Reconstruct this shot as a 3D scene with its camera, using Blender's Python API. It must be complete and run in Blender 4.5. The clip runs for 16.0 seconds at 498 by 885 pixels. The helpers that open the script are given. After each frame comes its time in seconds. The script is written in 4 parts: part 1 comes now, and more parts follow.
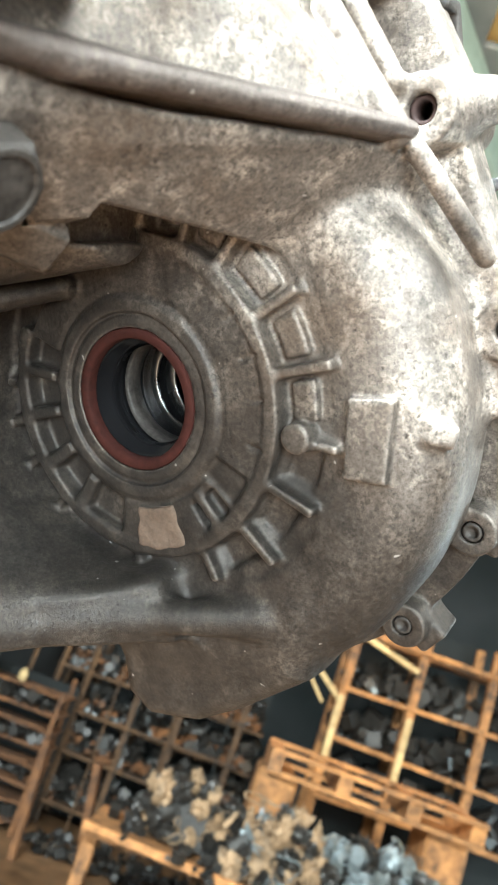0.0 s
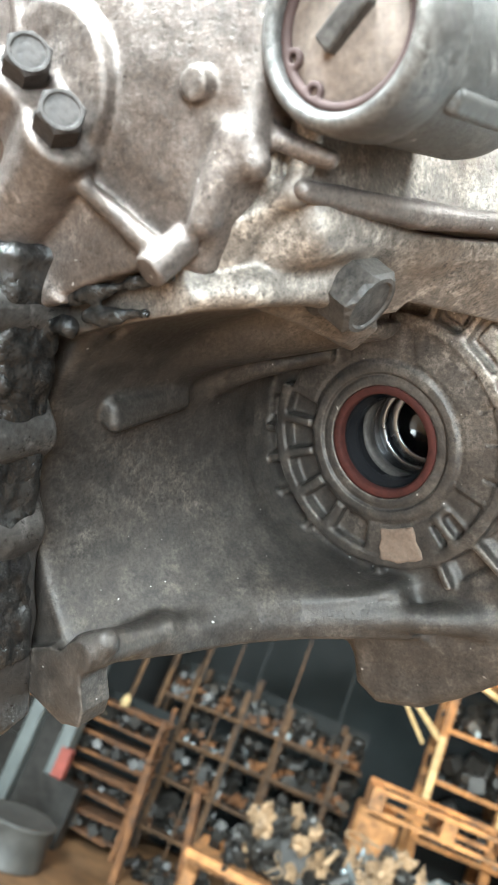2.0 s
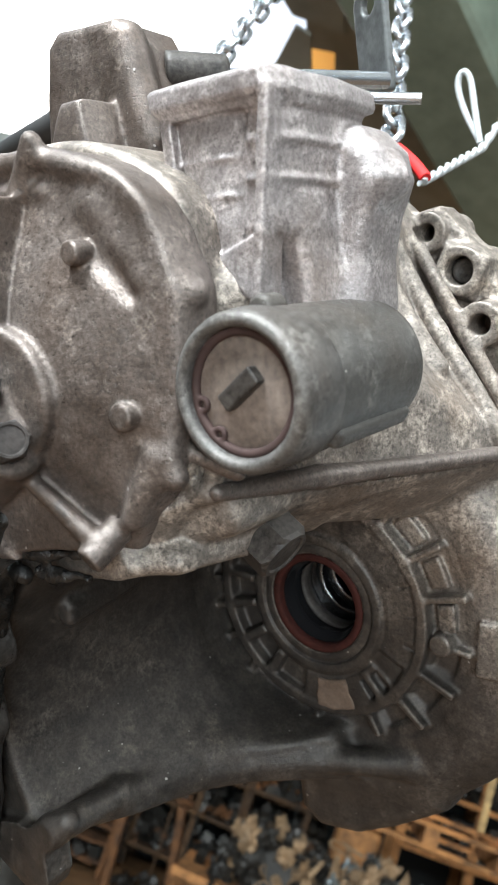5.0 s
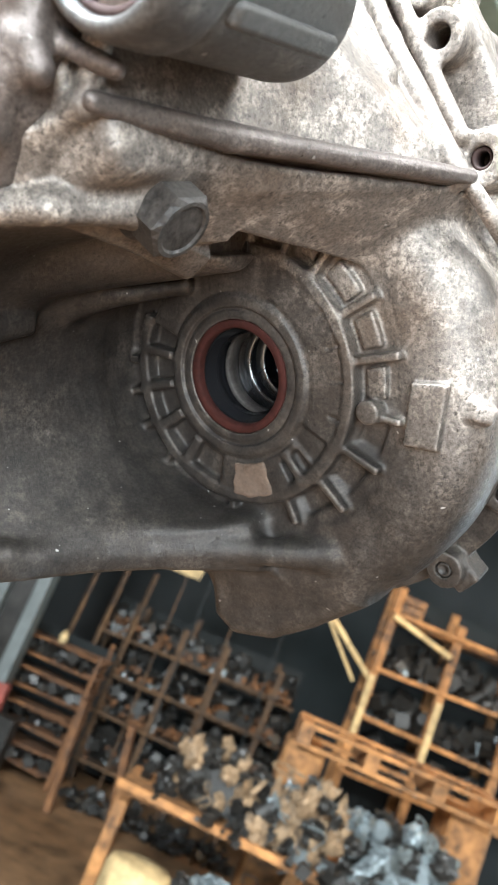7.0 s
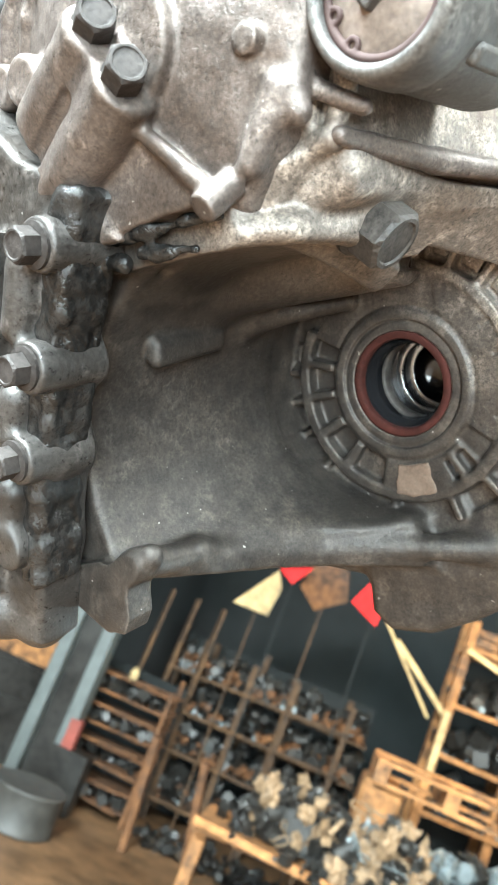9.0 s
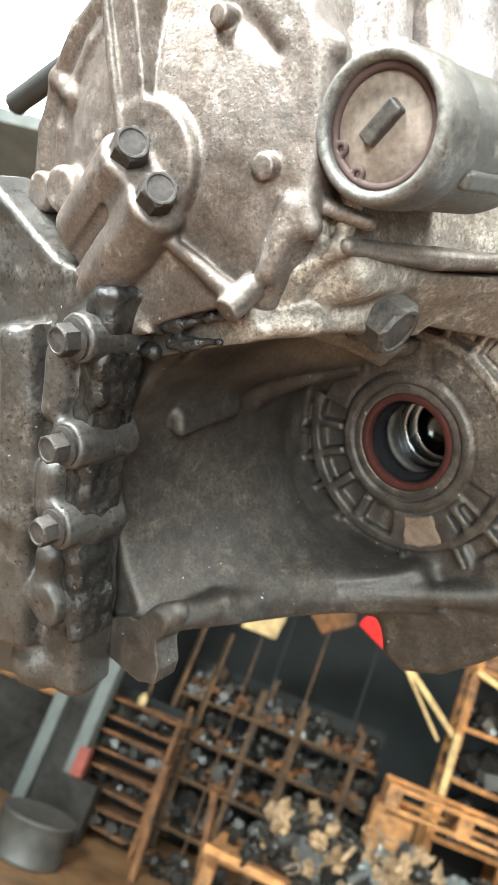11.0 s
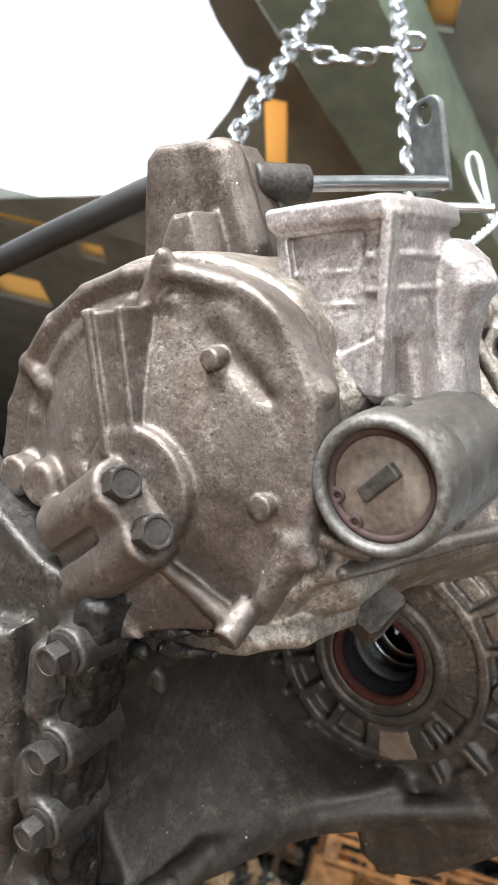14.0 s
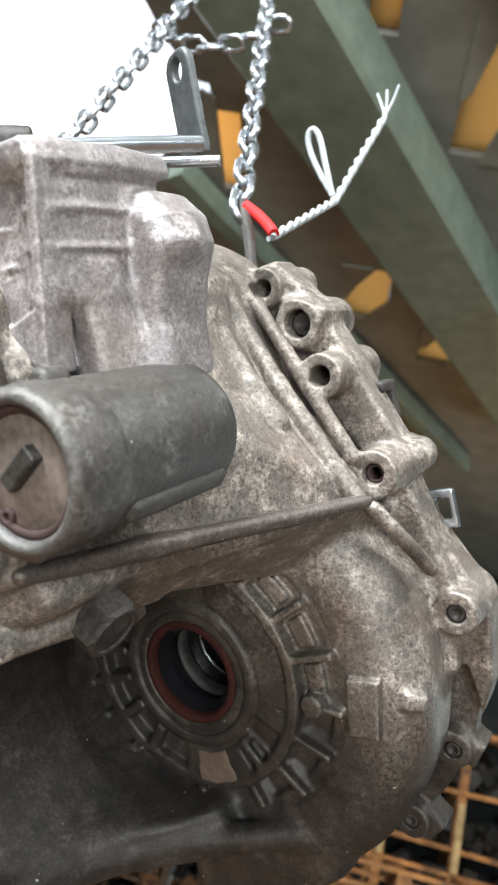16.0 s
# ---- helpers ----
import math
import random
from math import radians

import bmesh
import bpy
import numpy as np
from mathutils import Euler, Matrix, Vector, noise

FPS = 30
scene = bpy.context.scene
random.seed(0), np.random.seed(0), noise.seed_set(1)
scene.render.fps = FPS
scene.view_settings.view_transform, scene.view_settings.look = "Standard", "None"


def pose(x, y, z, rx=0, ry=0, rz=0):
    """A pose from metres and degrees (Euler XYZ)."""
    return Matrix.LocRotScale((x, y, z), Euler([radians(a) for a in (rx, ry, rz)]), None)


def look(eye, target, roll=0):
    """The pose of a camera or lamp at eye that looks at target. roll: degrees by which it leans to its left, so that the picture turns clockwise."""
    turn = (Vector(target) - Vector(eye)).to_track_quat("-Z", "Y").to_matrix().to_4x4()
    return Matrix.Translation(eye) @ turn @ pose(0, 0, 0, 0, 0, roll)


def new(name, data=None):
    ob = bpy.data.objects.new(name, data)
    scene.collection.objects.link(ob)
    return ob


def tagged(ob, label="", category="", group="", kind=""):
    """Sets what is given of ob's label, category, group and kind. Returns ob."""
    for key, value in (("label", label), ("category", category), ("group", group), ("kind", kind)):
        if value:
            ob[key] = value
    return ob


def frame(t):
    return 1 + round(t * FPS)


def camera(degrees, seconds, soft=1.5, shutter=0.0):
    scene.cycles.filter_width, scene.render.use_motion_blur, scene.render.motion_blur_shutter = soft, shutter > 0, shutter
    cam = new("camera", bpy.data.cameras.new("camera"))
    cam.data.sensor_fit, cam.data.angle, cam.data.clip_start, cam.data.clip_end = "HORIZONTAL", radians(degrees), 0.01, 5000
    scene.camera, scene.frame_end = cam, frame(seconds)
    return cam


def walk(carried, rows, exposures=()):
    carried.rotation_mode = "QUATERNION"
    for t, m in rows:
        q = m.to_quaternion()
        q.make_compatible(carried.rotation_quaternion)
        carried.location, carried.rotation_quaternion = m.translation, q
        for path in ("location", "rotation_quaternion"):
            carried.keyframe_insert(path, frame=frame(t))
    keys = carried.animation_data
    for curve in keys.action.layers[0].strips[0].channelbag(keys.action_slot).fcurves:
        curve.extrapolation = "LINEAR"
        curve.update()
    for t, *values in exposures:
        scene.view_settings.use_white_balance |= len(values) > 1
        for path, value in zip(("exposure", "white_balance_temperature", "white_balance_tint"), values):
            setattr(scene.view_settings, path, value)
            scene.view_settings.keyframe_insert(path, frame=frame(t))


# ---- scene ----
cam = camera(36.1, 16.0, 1.7)
METRES, EYE, TILT, LEAN, TURN = 0.8, 2.0, 16.0, -19.0, 0.0
ROWS = [
    (0.0, 0.0, 0.0, 0.0, -0.0, 0.0, 0.0),
    (0.5, -0.0236, -0.0155, 0.001, 1.18, 0.49, 0.33),
    (1.0, -0.0568, -0.056, 0.0041, 3.5, 1.47, 0.04),
    (1.5, -0.074, -0.0876, -0.0111, 5.27, 2.08, -0.4),
    (2.0, -0.0866, -0.1092, -0.0005, 6.91, 2.47, -0.69),
    (2.5, -0.0876, -0.1123, 0.0031, 7.82, 2.54, -0.65),
    (3.0, -0.0816, -0.1283, 0.0088, 8.19, 2.56, -0.47),
    (5.5, -0.0532, -0.1666, 0.1252, 4.57, 2.54, 0.69),
    (6.0, -0.0347, -0.1678, 0.0934, 4.14, 1.85, -0.5),
    (6.5, -0.0291, -0.1329, 0.0206, 3.44, -0.36, -1.74),
    (7.0, -0.0241, -0.1022, -0.0062, 3.07, -1.62, -2.44),
    (7.5, -0.0569, -0.1029, -0.0144, 3.67, -1.99, -2.49),
    (8.0, -0.0972, -0.1338, -0.0209, 5.3, -0.54, -2.28),
    (8.5, -0.0964, -0.1482, -0.0307, 6.81, 0.44, -1.7),
    (11.0, -0.0994, -0.1926, -0.0038, 7.77, 2.55, -0.17),
    (11.5, -0.1418, -0.2005, 0.0758, 4.74, 2.87, 0.92),
    (12.0, -0.1329, -0.2103, 0.1363, 2.81, 3.91, 2.04),
    (12.5, -0.1328, -0.2129, 0.1484, 1.68, 4.67, 2.76),
    (13.0, -0.1341, -0.2089, 0.1441, 1.34, 5.08, 3.0),
    (13.5, -0.1369, -0.2028, 0.1398, 1.49, 5.07, 2.88),
    (14.0, -0.1356, -0.2055, 0.1412, 1.69, 5.12, 2.75),
    (14.5, -0.1368, -0.2062, 0.1408, 1.7, 5.34, 2.81),
    (15.0, -0.1292, -0.2074, 0.147, 1.3, 5.73, 3.13),
    (15.5, -0.0761, -0.1809, 0.1316, 0.69, 5.81, 4.1),
    (16.0, 0.0054, -0.1505, 0.1208, 1.38, 6.2, 5.68),
]
cam.data.dof.use_dof, cam.data.dof.focus_distance, cam.data.dof.aperture_fstop = True, 0.345, 22.0
EXPOSURES = [(0.0, 2.1, 6100, 0), (1.0, 2.3, 5600, -3), (2.0, 2.4, 5920, -1), (3.2, 2.35, 6200, 0), (5.4, 0.55, 6070, 4), (6.0, 0.75, 5970, 3), (6.6, 1.4, 6150, 5), (7.5, 2.25, 5700, 2), (8.7, 2.55, 5850, -3), (11.0, 2.05, 6350, 0), (11.5, 1.8, 6700, 6), (11.8, 1.35, 6640, 6), (12.2, 0.95, 6420, 7), (15.0, 0.85, 6420, 7), (16.0, 0.65, 6220, 5)]
BASE = pose(0, 0, EYE, TILT, LEAN, TURN)
walk(cam, [(t, BASE @ pose(METRES * x, METRES * y, METRES * z, 90 + pitch, roll, yaw)) for t, x, y, z, yaw, pitch, roll in ROWS], EXPOSURES)


# ---- world and light ----
world = bpy.data.worlds.new("world")
scene.world = world
world.use_nodes = True
wn = world.node_tree.nodes
sky = wn.new("ShaderNodeTexSky")
sky.sky_type, sky.sun_disc = "NISHITA", False
sky.sun_elevation, sky.sun_rotation = radians(35), radians(-40)
world.node_tree.links.new(sky.outputs["Color"], wn["Background"].inputs["Color"])
wn["Background"].inputs["Strength"].default_value = 0.15


def area_lamp(name, at, target, wide, high, power, colour):
    """A lamp that fills an opening, for the daylight through it or for added front light."""
    data = bpy.data.lights.new(name, "AREA")
    data.shape, data.size, data.size_y, data.energy, data.color = "RECTANGLE", wide, high, power, colour
    lamp = new(name, data)
    lamp.matrix_world = look(at, target)
    return lamp


# daylight through skylights and the east window, two added front lamps, and a warm bulb over the store
area_lamp("skylight_daylight", (2.2, -1.0, 4.95), (0.15, 0.4, 2.1), 1.7, 1.7, 76, (1.0, 0.98, 0.96))
# added lamp in an unseen roof opening, to brighten the end cover
area_lamp("added_rear_fill", (-1.9, -2.6, 4.95), (0, 0.4, 2.1), 1.8, 1.8, 600, (0.97, 0.985, 1.0))
# stands in for a hand torch in front; its gate is made up
area_lamp("added_front_fill", (1.1, -4.95, 1.6), (1.1, 0.4, 1.6), 2.9, 3.1, 200, (0.94, 0.97, 1.0))
area_lamp("east_window_daylight", (6.95, 6.0, 2.6), (1.5, 7.5, 1.8), 1.6, 1.4, 85, (0.82, 0.94, 1.0))
area_lamp("front_skylight_daylight", (-2.6, 2.85, 5.2), (-1.8, 2.4, 2.0), 2.2, 2.6, 15, (1.0, 0.97, 0.92))
bulb = bpy.data.lights.new("store_bulb", "POINT")
bulb.energy, bulb.color, bulb.shadow_soft_size = 24, (1.0, 0.58, 0.24), 0.06
new("store_bulb", bulb).location = (1.3, 5.7, 2.9)


# ---- materials ----
def nodes_of(name):
    m = bpy.data.materials.new(name)
    m.use_nodes = True
    t = m.node_tree
    return m, t, t.nodes["Principled BSDF"]


def add(tree, kind, inputs=(), **settings):
    n = tree.nodes.new(kind)
    for key, value in settings.items():
        setattr(n, key, value)
    for key, value in inputs:
        if isinstance(value, bpy.types.NodeSocket):
            tree.links.new(value, n.inputs[key])
        else:
            n.inputs[key].default_value = value
    return n


def noise_of(t, co, scale, detail=5.0, rough=0.6):
    return add(t, "ShaderNodeTexNoise", [("Vector", co), ("Scale", scale), ("Detail", detail), ("Roughness", rough)]).outputs["Fac"]


def ramp(t, value, lo, hi, a=0.0, b=1.0):
    return add(t, "ShaderNodeMapRange", [(0, value), (1, lo), (2, hi), (3, a), (4, b)]).outputs[0]


def mix(t, fac, a, b):
    n = add(t, "ShaderNodeMix", data_type="RGBA")
    for key, value in ((0, fac), (6, a), (7, b)):
        if isinstance(value, bpy.types.NodeSocket):
            t.links.new(value, n.inputs[key])
        else:
            n.inputs[key].default_value = (*value, 1.0) if key else value
    return n.outputs[2]


def times(t, a, b):
    return add(t, "ShaderNodeMath", [(0, a), (1, b)], operation="MULTIPLY").outputs[0]


def plain(name, colour, rough=0.5, metal=0.0, grain=0.25, scale=60.0, bump=0.1, depth=0.002):
    """A surface of one colour with mottling at two scales and a fine relief."""
    m, t, p = nodes_of(name)
    co = add(t, "ShaderNodeTexCoord").outputs["Object"]
    a, b = noise_of(t, co, scale), noise_of(t, co, scale / 9, 3.0)
    s = add(t, "ShaderNodeMath", [(0, a), (1, b)], operation="ADD").outputs[0]
    c = add(t, "ShaderNodeVectorMath", [(0, (*colour,)), (3, ramp(t, s, 0.7, 1.3, 1 - grain, 1 + grain))], operation="SCALE").outputs[0]
    t.links.new(c, p.inputs["Base Color"])
    t.links.new(ramp(t, b, 0.3, 0.7, rough * 0.8, min(rough * 1.2, 1.0)), p.inputs["Roughness"])
    p.inputs["Metallic"].default_value = metal
    bp = add(t, "ShaderNodeBump", [("Height", a), ("Strength", bump), ("Distance", depth)])
    t.links.new(bp.outputs["Normal"], p.inputs["Normal"])
    return m


def cast_metal(name, bare, chalk, soot, chalk_amount, oil_amount, oil_shade_side=None, gloss=0.45, rough_skin=1.0, metal=0.45, rubbed=0.8, shine=0.4):
    """Weathered sand-cast aluminium: grey metal, chalky corrosion, tan mud, rubbed edges and a film of old oil, which
    low on the left also carries painted shade.
    """
    m, t, p = nodes_of(name)
    co = add(t, "ShaderNodeTexCoord").outputs["Object"]
    fine, speck, patch, wide = noise_of(t, co, 1100, 4.0), noise_of(t, co, 380, 6.0, 0.75), noise_of(t, co, 70, 7.0, 0.74), noise_of(t, co, 13, 4.0)
    c = mix(t, ramp(t, speck, 0.38, 0.62), [v * (1 - 0.5 * rough_skin) for v in bare], bare)
    c = mix(t, times(t, ramp(t, patch, 0.52 - chalk_amount, 0.70 - chalk_amount), ramp(t, speck, 0.40, 0.58)), c, chalk)
    c = mix(t, times(t, ramp(t, noise_of(t, co, 24, 5.0), 0.48, 0.66), 0.45), c, [v * k for v, k in zip(bare, (0.62, 0.50, 0.40))])
    pits = ramp(t, noise_of(t, co, 560, 3.0), 0.58, 0.68)
    c = mix(t, times(t, pits, 0.65 * rough_skin), c, (0.03, 0.025, 0.022))
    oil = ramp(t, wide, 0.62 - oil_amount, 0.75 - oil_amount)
    # towards low left: oil, and the hollow's shade painted in with it
    if oil_shade_side:
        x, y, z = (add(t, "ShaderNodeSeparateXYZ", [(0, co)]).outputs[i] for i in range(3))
        side = add(t, "ShaderNodeMath", [(0, times(t, x, oil_shade_side[0])), (1, times(t, z, oil_shade_side[1]))], operation="ADD").outputs[0]
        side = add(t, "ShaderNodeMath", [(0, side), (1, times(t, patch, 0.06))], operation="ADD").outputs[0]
        oil_and_shade = ramp(t, side, oil_shade_side[2], oil_shade_side[3])
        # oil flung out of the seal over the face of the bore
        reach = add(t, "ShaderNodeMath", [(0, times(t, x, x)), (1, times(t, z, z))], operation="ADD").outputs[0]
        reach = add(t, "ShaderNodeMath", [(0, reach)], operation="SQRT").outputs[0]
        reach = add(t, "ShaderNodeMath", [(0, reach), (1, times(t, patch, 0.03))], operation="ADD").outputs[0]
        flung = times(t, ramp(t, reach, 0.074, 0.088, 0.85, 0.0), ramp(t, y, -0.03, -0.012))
        oil_and_shade = add(t, "ShaderNodeMath", [(0, oil_and_shade), (1, flung)], operation="MAXIMUM").outputs[0]
        oil = add(t, "ShaderNodeMath", [(0, oil), (1, oil_and_shade)], operation="MAXIMUM").outputs[0]
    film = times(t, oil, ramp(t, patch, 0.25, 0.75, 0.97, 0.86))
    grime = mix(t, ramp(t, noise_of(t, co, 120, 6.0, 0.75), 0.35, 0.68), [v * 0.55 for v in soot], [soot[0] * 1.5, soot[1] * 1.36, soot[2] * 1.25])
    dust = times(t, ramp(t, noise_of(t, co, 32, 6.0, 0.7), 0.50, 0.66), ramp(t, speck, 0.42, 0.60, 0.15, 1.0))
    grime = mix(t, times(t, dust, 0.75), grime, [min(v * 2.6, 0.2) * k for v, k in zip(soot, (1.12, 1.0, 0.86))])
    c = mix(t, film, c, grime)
    c = add(t, "ShaderNodeVectorMath", [(0, c), (3, ramp(t, noise_of(t, co, 620, 3.0, 0.7), 0.32, 0.68, 0.72, 1.28))], operation="SCALE").outputs[0]
    spots = ramp(t, noise_of(t, co, 240, 3.0), 0.66, 0.74)
    c = mix(t, times(t, spots, 0.6), c, (0.012, 0.011, 0.010))
    # edges rubbed to bare bright metal
    edge = add(t, "ShaderNodeNewGeometry").outputs["Pointiness"]
    rub = times(t, ramp(t, edge, 0.53, 0.63), ramp(t, speck, 0.35, 0.6, 0.15 * rubbed, rubbed))
    c = mix(t, rub, c, [min(v * 1.25, 0.8) for v in chalk])
    # pale dust specks
    c = mix(t, times(t, ramp(t, noise_of(t, co, 260, 1.0, 0.4), 0.79, 0.81), 0.6), c, (0.5, 0.48, 0.45))
    t.links.new(c, p.inputs["Base Color"])
    p.inputs["Metallic"].default_value = metal
    p.inputs["Specular IOR Level"].default_value = shine
    t.links.new(ramp(t, speck, 0.3, 0.7, gloss - 0.12, gloss + 0.25), p.inputs["Roughness"])
    hgt = add(t, "ShaderNodeMath", [(0, times(t, fine, 0.35)), (1, speck)], operation="ADD").outputs[0]
    hgt = add(t, "ShaderNodeMath", [(0, hgt), (1, times(t, pits, -0.8))], operation="ADD").outputs[0]
    hgt = add(t, "ShaderNodeMath", [(0, hgt), (1, times(t, patch, 0.9))], operation="ADD").outputs[0]
    bp = add(t, "ShaderNodeBump", [("Height", hgt), ("Strength", 0.32), ("Distance", 0.0011)])
    t.links.new(bp.outputs["Normal"], p.inputs["Normal"])
    return m


# film colour, on the case darkened further for shade in the hollow
SOOT_AND_SHADE = (0.029, 0.027, 0.0255)
CASE = cast_metal("weathered_case_aluminium", (0.225, 0.195, 0.170), (0.54, 0.47, 0.40), SOOT_AND_SHADE, 0.05, 0.02, (-1.0, -1.0, -0.085, -0.005), 0.40, 0.9, 0.45, 0.55)
COVER = cast_metal("weathered_cover_aluminium", (0.150, 0.124, 0.110), (0.40, 0.34, 0.30), (0.056, 0.046, 0.040), -0.02, 0.10, None, 0.36, 0.7, 0.45, 0.45, 0.5)
OILED = cast_metal("oil_soaked_aluminium", (0.053, 0.048, 0.044), (0.17, 0.153, 0.14), (0.014, 0.0128, 0.012), 0.0, 0.11, None, 0.32, 1.0, 0.25, 0.5, 0.5)
BRIGHT = cast_metal("chalky_valve_aluminium", (0.31, 0.28, 0.275), (0.56, 0.51, 0.50), SOOT_AND_SHADE, 0.08, -0.04, None, 0.36, 0.35, 0.5, 0.5)
PAD = plain("tan_mud", (0.105, 0.072, 0.051), 0.9, 0, 0.3, 500.0, 0.4, 0.001)
STEEL = plain("dull_grey_steel", (0.042, 0.037, 0.033), 0.5, 0.1, 0.8, 480.0, 0.4, 0.001)
STEEL.node_tree.nodes["Principled BSDF"].inputs["Specular IOR Level"].default_value = 0.3
TUBE = cast_metal("grey_painted_steel", (0.082, 0.077, 0.071), (0.20, 0.19, 0.175), (0.030, 0.028, 0.026), 0.0, 0.04, None, 0.42, 0.7, 0.2, 0.4)
BOLT = plain("oily_black_bolt_steel", (0.026, 0.022, 0.020), 0.55, 0.1, 0.7, 420.0, 0.4, 0.001)
BOLT.node_tree.nodes["Principled BSDF"].inputs["Specular IOR Level"].default_value = 0.25
LEVER = plain("grey_zinc_plate", (0.10, 0.105, 0.105), 0.5, 0.3, 0.5, 200.0)
CAPRIM = cast_metal("worn_steel_rim", (0.098, 0.092, 0.087), (0.28, 0.267, 0.25), (0.04, 0.038, 0.036), 0.02, 0.0, None, 0.40, 0.8, 0.3, 0.6)
CAPTAN = plain("tan_rusted_plate", (0.165, 0.130, 0.108), 0.7, 0.1, 0.45, 350.0, 0.4, 0.001)
SNAP = plain("rust_red_ring", (0.045, 0.025, 0.022), 0.75, 0.2, 0.3, 200.0)
RUBBER = plain("brown_seal_rubber", (0.034, 0.0098, 0.0075), 0.85, 0, 0.45, 300.0)
RUBBER.node_tree.nodes["Principled BSDF"].inputs["Specular IOR Level"].default_value = 0.15
BLACKOIL = plain("wet_black_oil", (0.013, 0.0122, 0.0115), 0.11, 0, 0.8, 300.0, 0.8, 0.002)
BLACKOIL.node_tree.nodes["Principled BSDF"].inputs["Specular IOR Level"].default_value = 0.4
HOSE = plain("black_rubber", (0.02, 0.02, 0.02), 0.6)
ROOF = plain("dusty_roof_sheet", (0.24, 0.235, 0.20), 0.9, 0, 0.35, 3.0)
SHINY = plain("bright_machined_steel", (0.28, 0.285, 0.29), 0.3, 1.0, 0.15, 90.0)
DARK = plain("black_oily_steel", (0.010, 0.010, 0.011), 0.13, 0.2)
ZINC = plain("galvanised_chain", (0.50, 0.53, 0.56), 0.26, 0.9, 0.2, 150.0)
STRING = plain("pale_twisted_cord", (0.33, 0.345, 0.345), 0.8, 0, 0.2, 300.0)
FADED = plain("faded_red_paint", (0.20, 0.045, 0.03), 0.7, 0, 0.4, 12.0)
RED = plain("red_tape", (0.60, 0.010, 0.010), 0.9, 0, 0.15, 60.0)
FLOOR = plain("oily_brown_floor", (0.14, 0.078, 0.037), 0.5, 0, 0.7, 5.0)
# grey green taken down to near black, the far end's shade included
WALL = plain("shade_dark_wall", (0.006, 0.0078, 0.0074), 0.85, 0, 0.3, 4.0)
BEAM = plain("grey_green_paint", (0.19, 0.23, 0.18), 0.6, 0, 0.3, 8.0)
WOOD = plain("orange_brown_wood", (0.25, 0.115, 0.038), 0.8, 0, 0.95, 13.0)
# darker copies of the orange wood: the store's dimness is in their colour
OLDWOOD = plain("darkened_old_wood", (0.062, 0.033, 0.014), 0.85, 0, 0.95, 13.0)
DIMWOOD = plain("dimmed_brown_wood", (0.105, 0.045, 0.015), 0.85, 0, 0.95, 13.0)
PALE = plain("pale_new_wood", (0.42, 0.30, 0.14), 0.8, 0, 0.5, 12.0)
SCRAP = plain("greasy_engine_scrap", (0.026, 0.024, 0.021), 0.4, 0.4, 0.7, 14.0)
DUSTY = plain("dusty_tan_engine", (0.22, 0.145, 0.08), 0.7, 0.1, 0.6, 14.0)
ALLOY = plain("grey_engine_alloy", (0.17, 0.195, 0.20), 0.45, 0.4, 0.5, 14.0)
BLUE = plain("blue_grey_steel", (0.095, 0.105, 0.10), 0.5, 0.1, 0.25, 10.0)
DULL = plain("dull_grey_drum_paint", (0.055, 0.052, 0.046), 0.6, 0.1, 0.4, 10.0)
# made-up translucent sheet that glows orange where warm light shows in the roof
AMBER = bpy.data.materials.new("amber_patch_sheet")
AMBER.use_nodes = True
AMBER.node_tree.nodes.remove(AMBER.node_tree.nodes["Principled BSDF"])
through_sheet = AMBER.node_tree.nodes.new("ShaderNodeBsdfTranslucent")
through_sheet.inputs["Color"].default_value = (0.95, 0.62, 0.28, 1)
AMBER.node_tree.links.new(through_sheet.outputs[0], AMBER.node_tree.nodes["Material Output"].inputs[0])

# ---- solids: shapes given by a distance in millimetres, skinned as a mesh ----
def v3(*a):
    return np.array(a, dtype=np.float32)


def smin(a, b, k):
    """The smaller of two distances, blended over k mm. A plain number stands for a shape too far off to matter."""
    for one, other in ((a, b), (b, a)):
        if np.ndim(one) == 0:
            return other if one >= FAR else one
    if k <= 0:
        return np.minimum(a, b)
    h = np.maximum(k - np.abs(a - b), 0) / k
    return np.minimum(a, b) - h * h * k * 0.25


def smax(a, b, k):
    return -smin(-a, -b, k)


FAR = 1000.0
tile = [None, 0.0]


def off(lo, hi):
    """Whether a shape inside the box lo..hi is far from the tile that is being worked out."""
    if tile[0] is None:
        return False
    gap = np.maximum(np.maximum(np.minimum(lo, hi) - tile[0], tile[0] - np.maximum(lo, hi)), 0)
    return np.linalg.norm(gap) > tile[1] + 30


def ball(p, c, r):
    return FAR if off(np.subtract(c, r), np.add(c, r)) else np.linalg.norm(p - v3(*c), axis=1) - r


def rod(p, a, b, ra, rb=None):
    """A round rod from a to b, of radius ra at a and rb at b, with round ends."""
    a, b = v3(*a), v3(*b)
    rb = ra if rb is None else rb
    if off(np.minimum(a, b) - max(ra, rb), np.maximum(a, b) + max(ra, rb)):
        return FAR
    pa, ba = p - a, b - a
    h = np.clip(pa @ ba / (ba @ ba), 0, 1)
    return np.linalg.norm(pa - h[:, None] * ba, axis=1) - (ra + (rb - ra) * h)


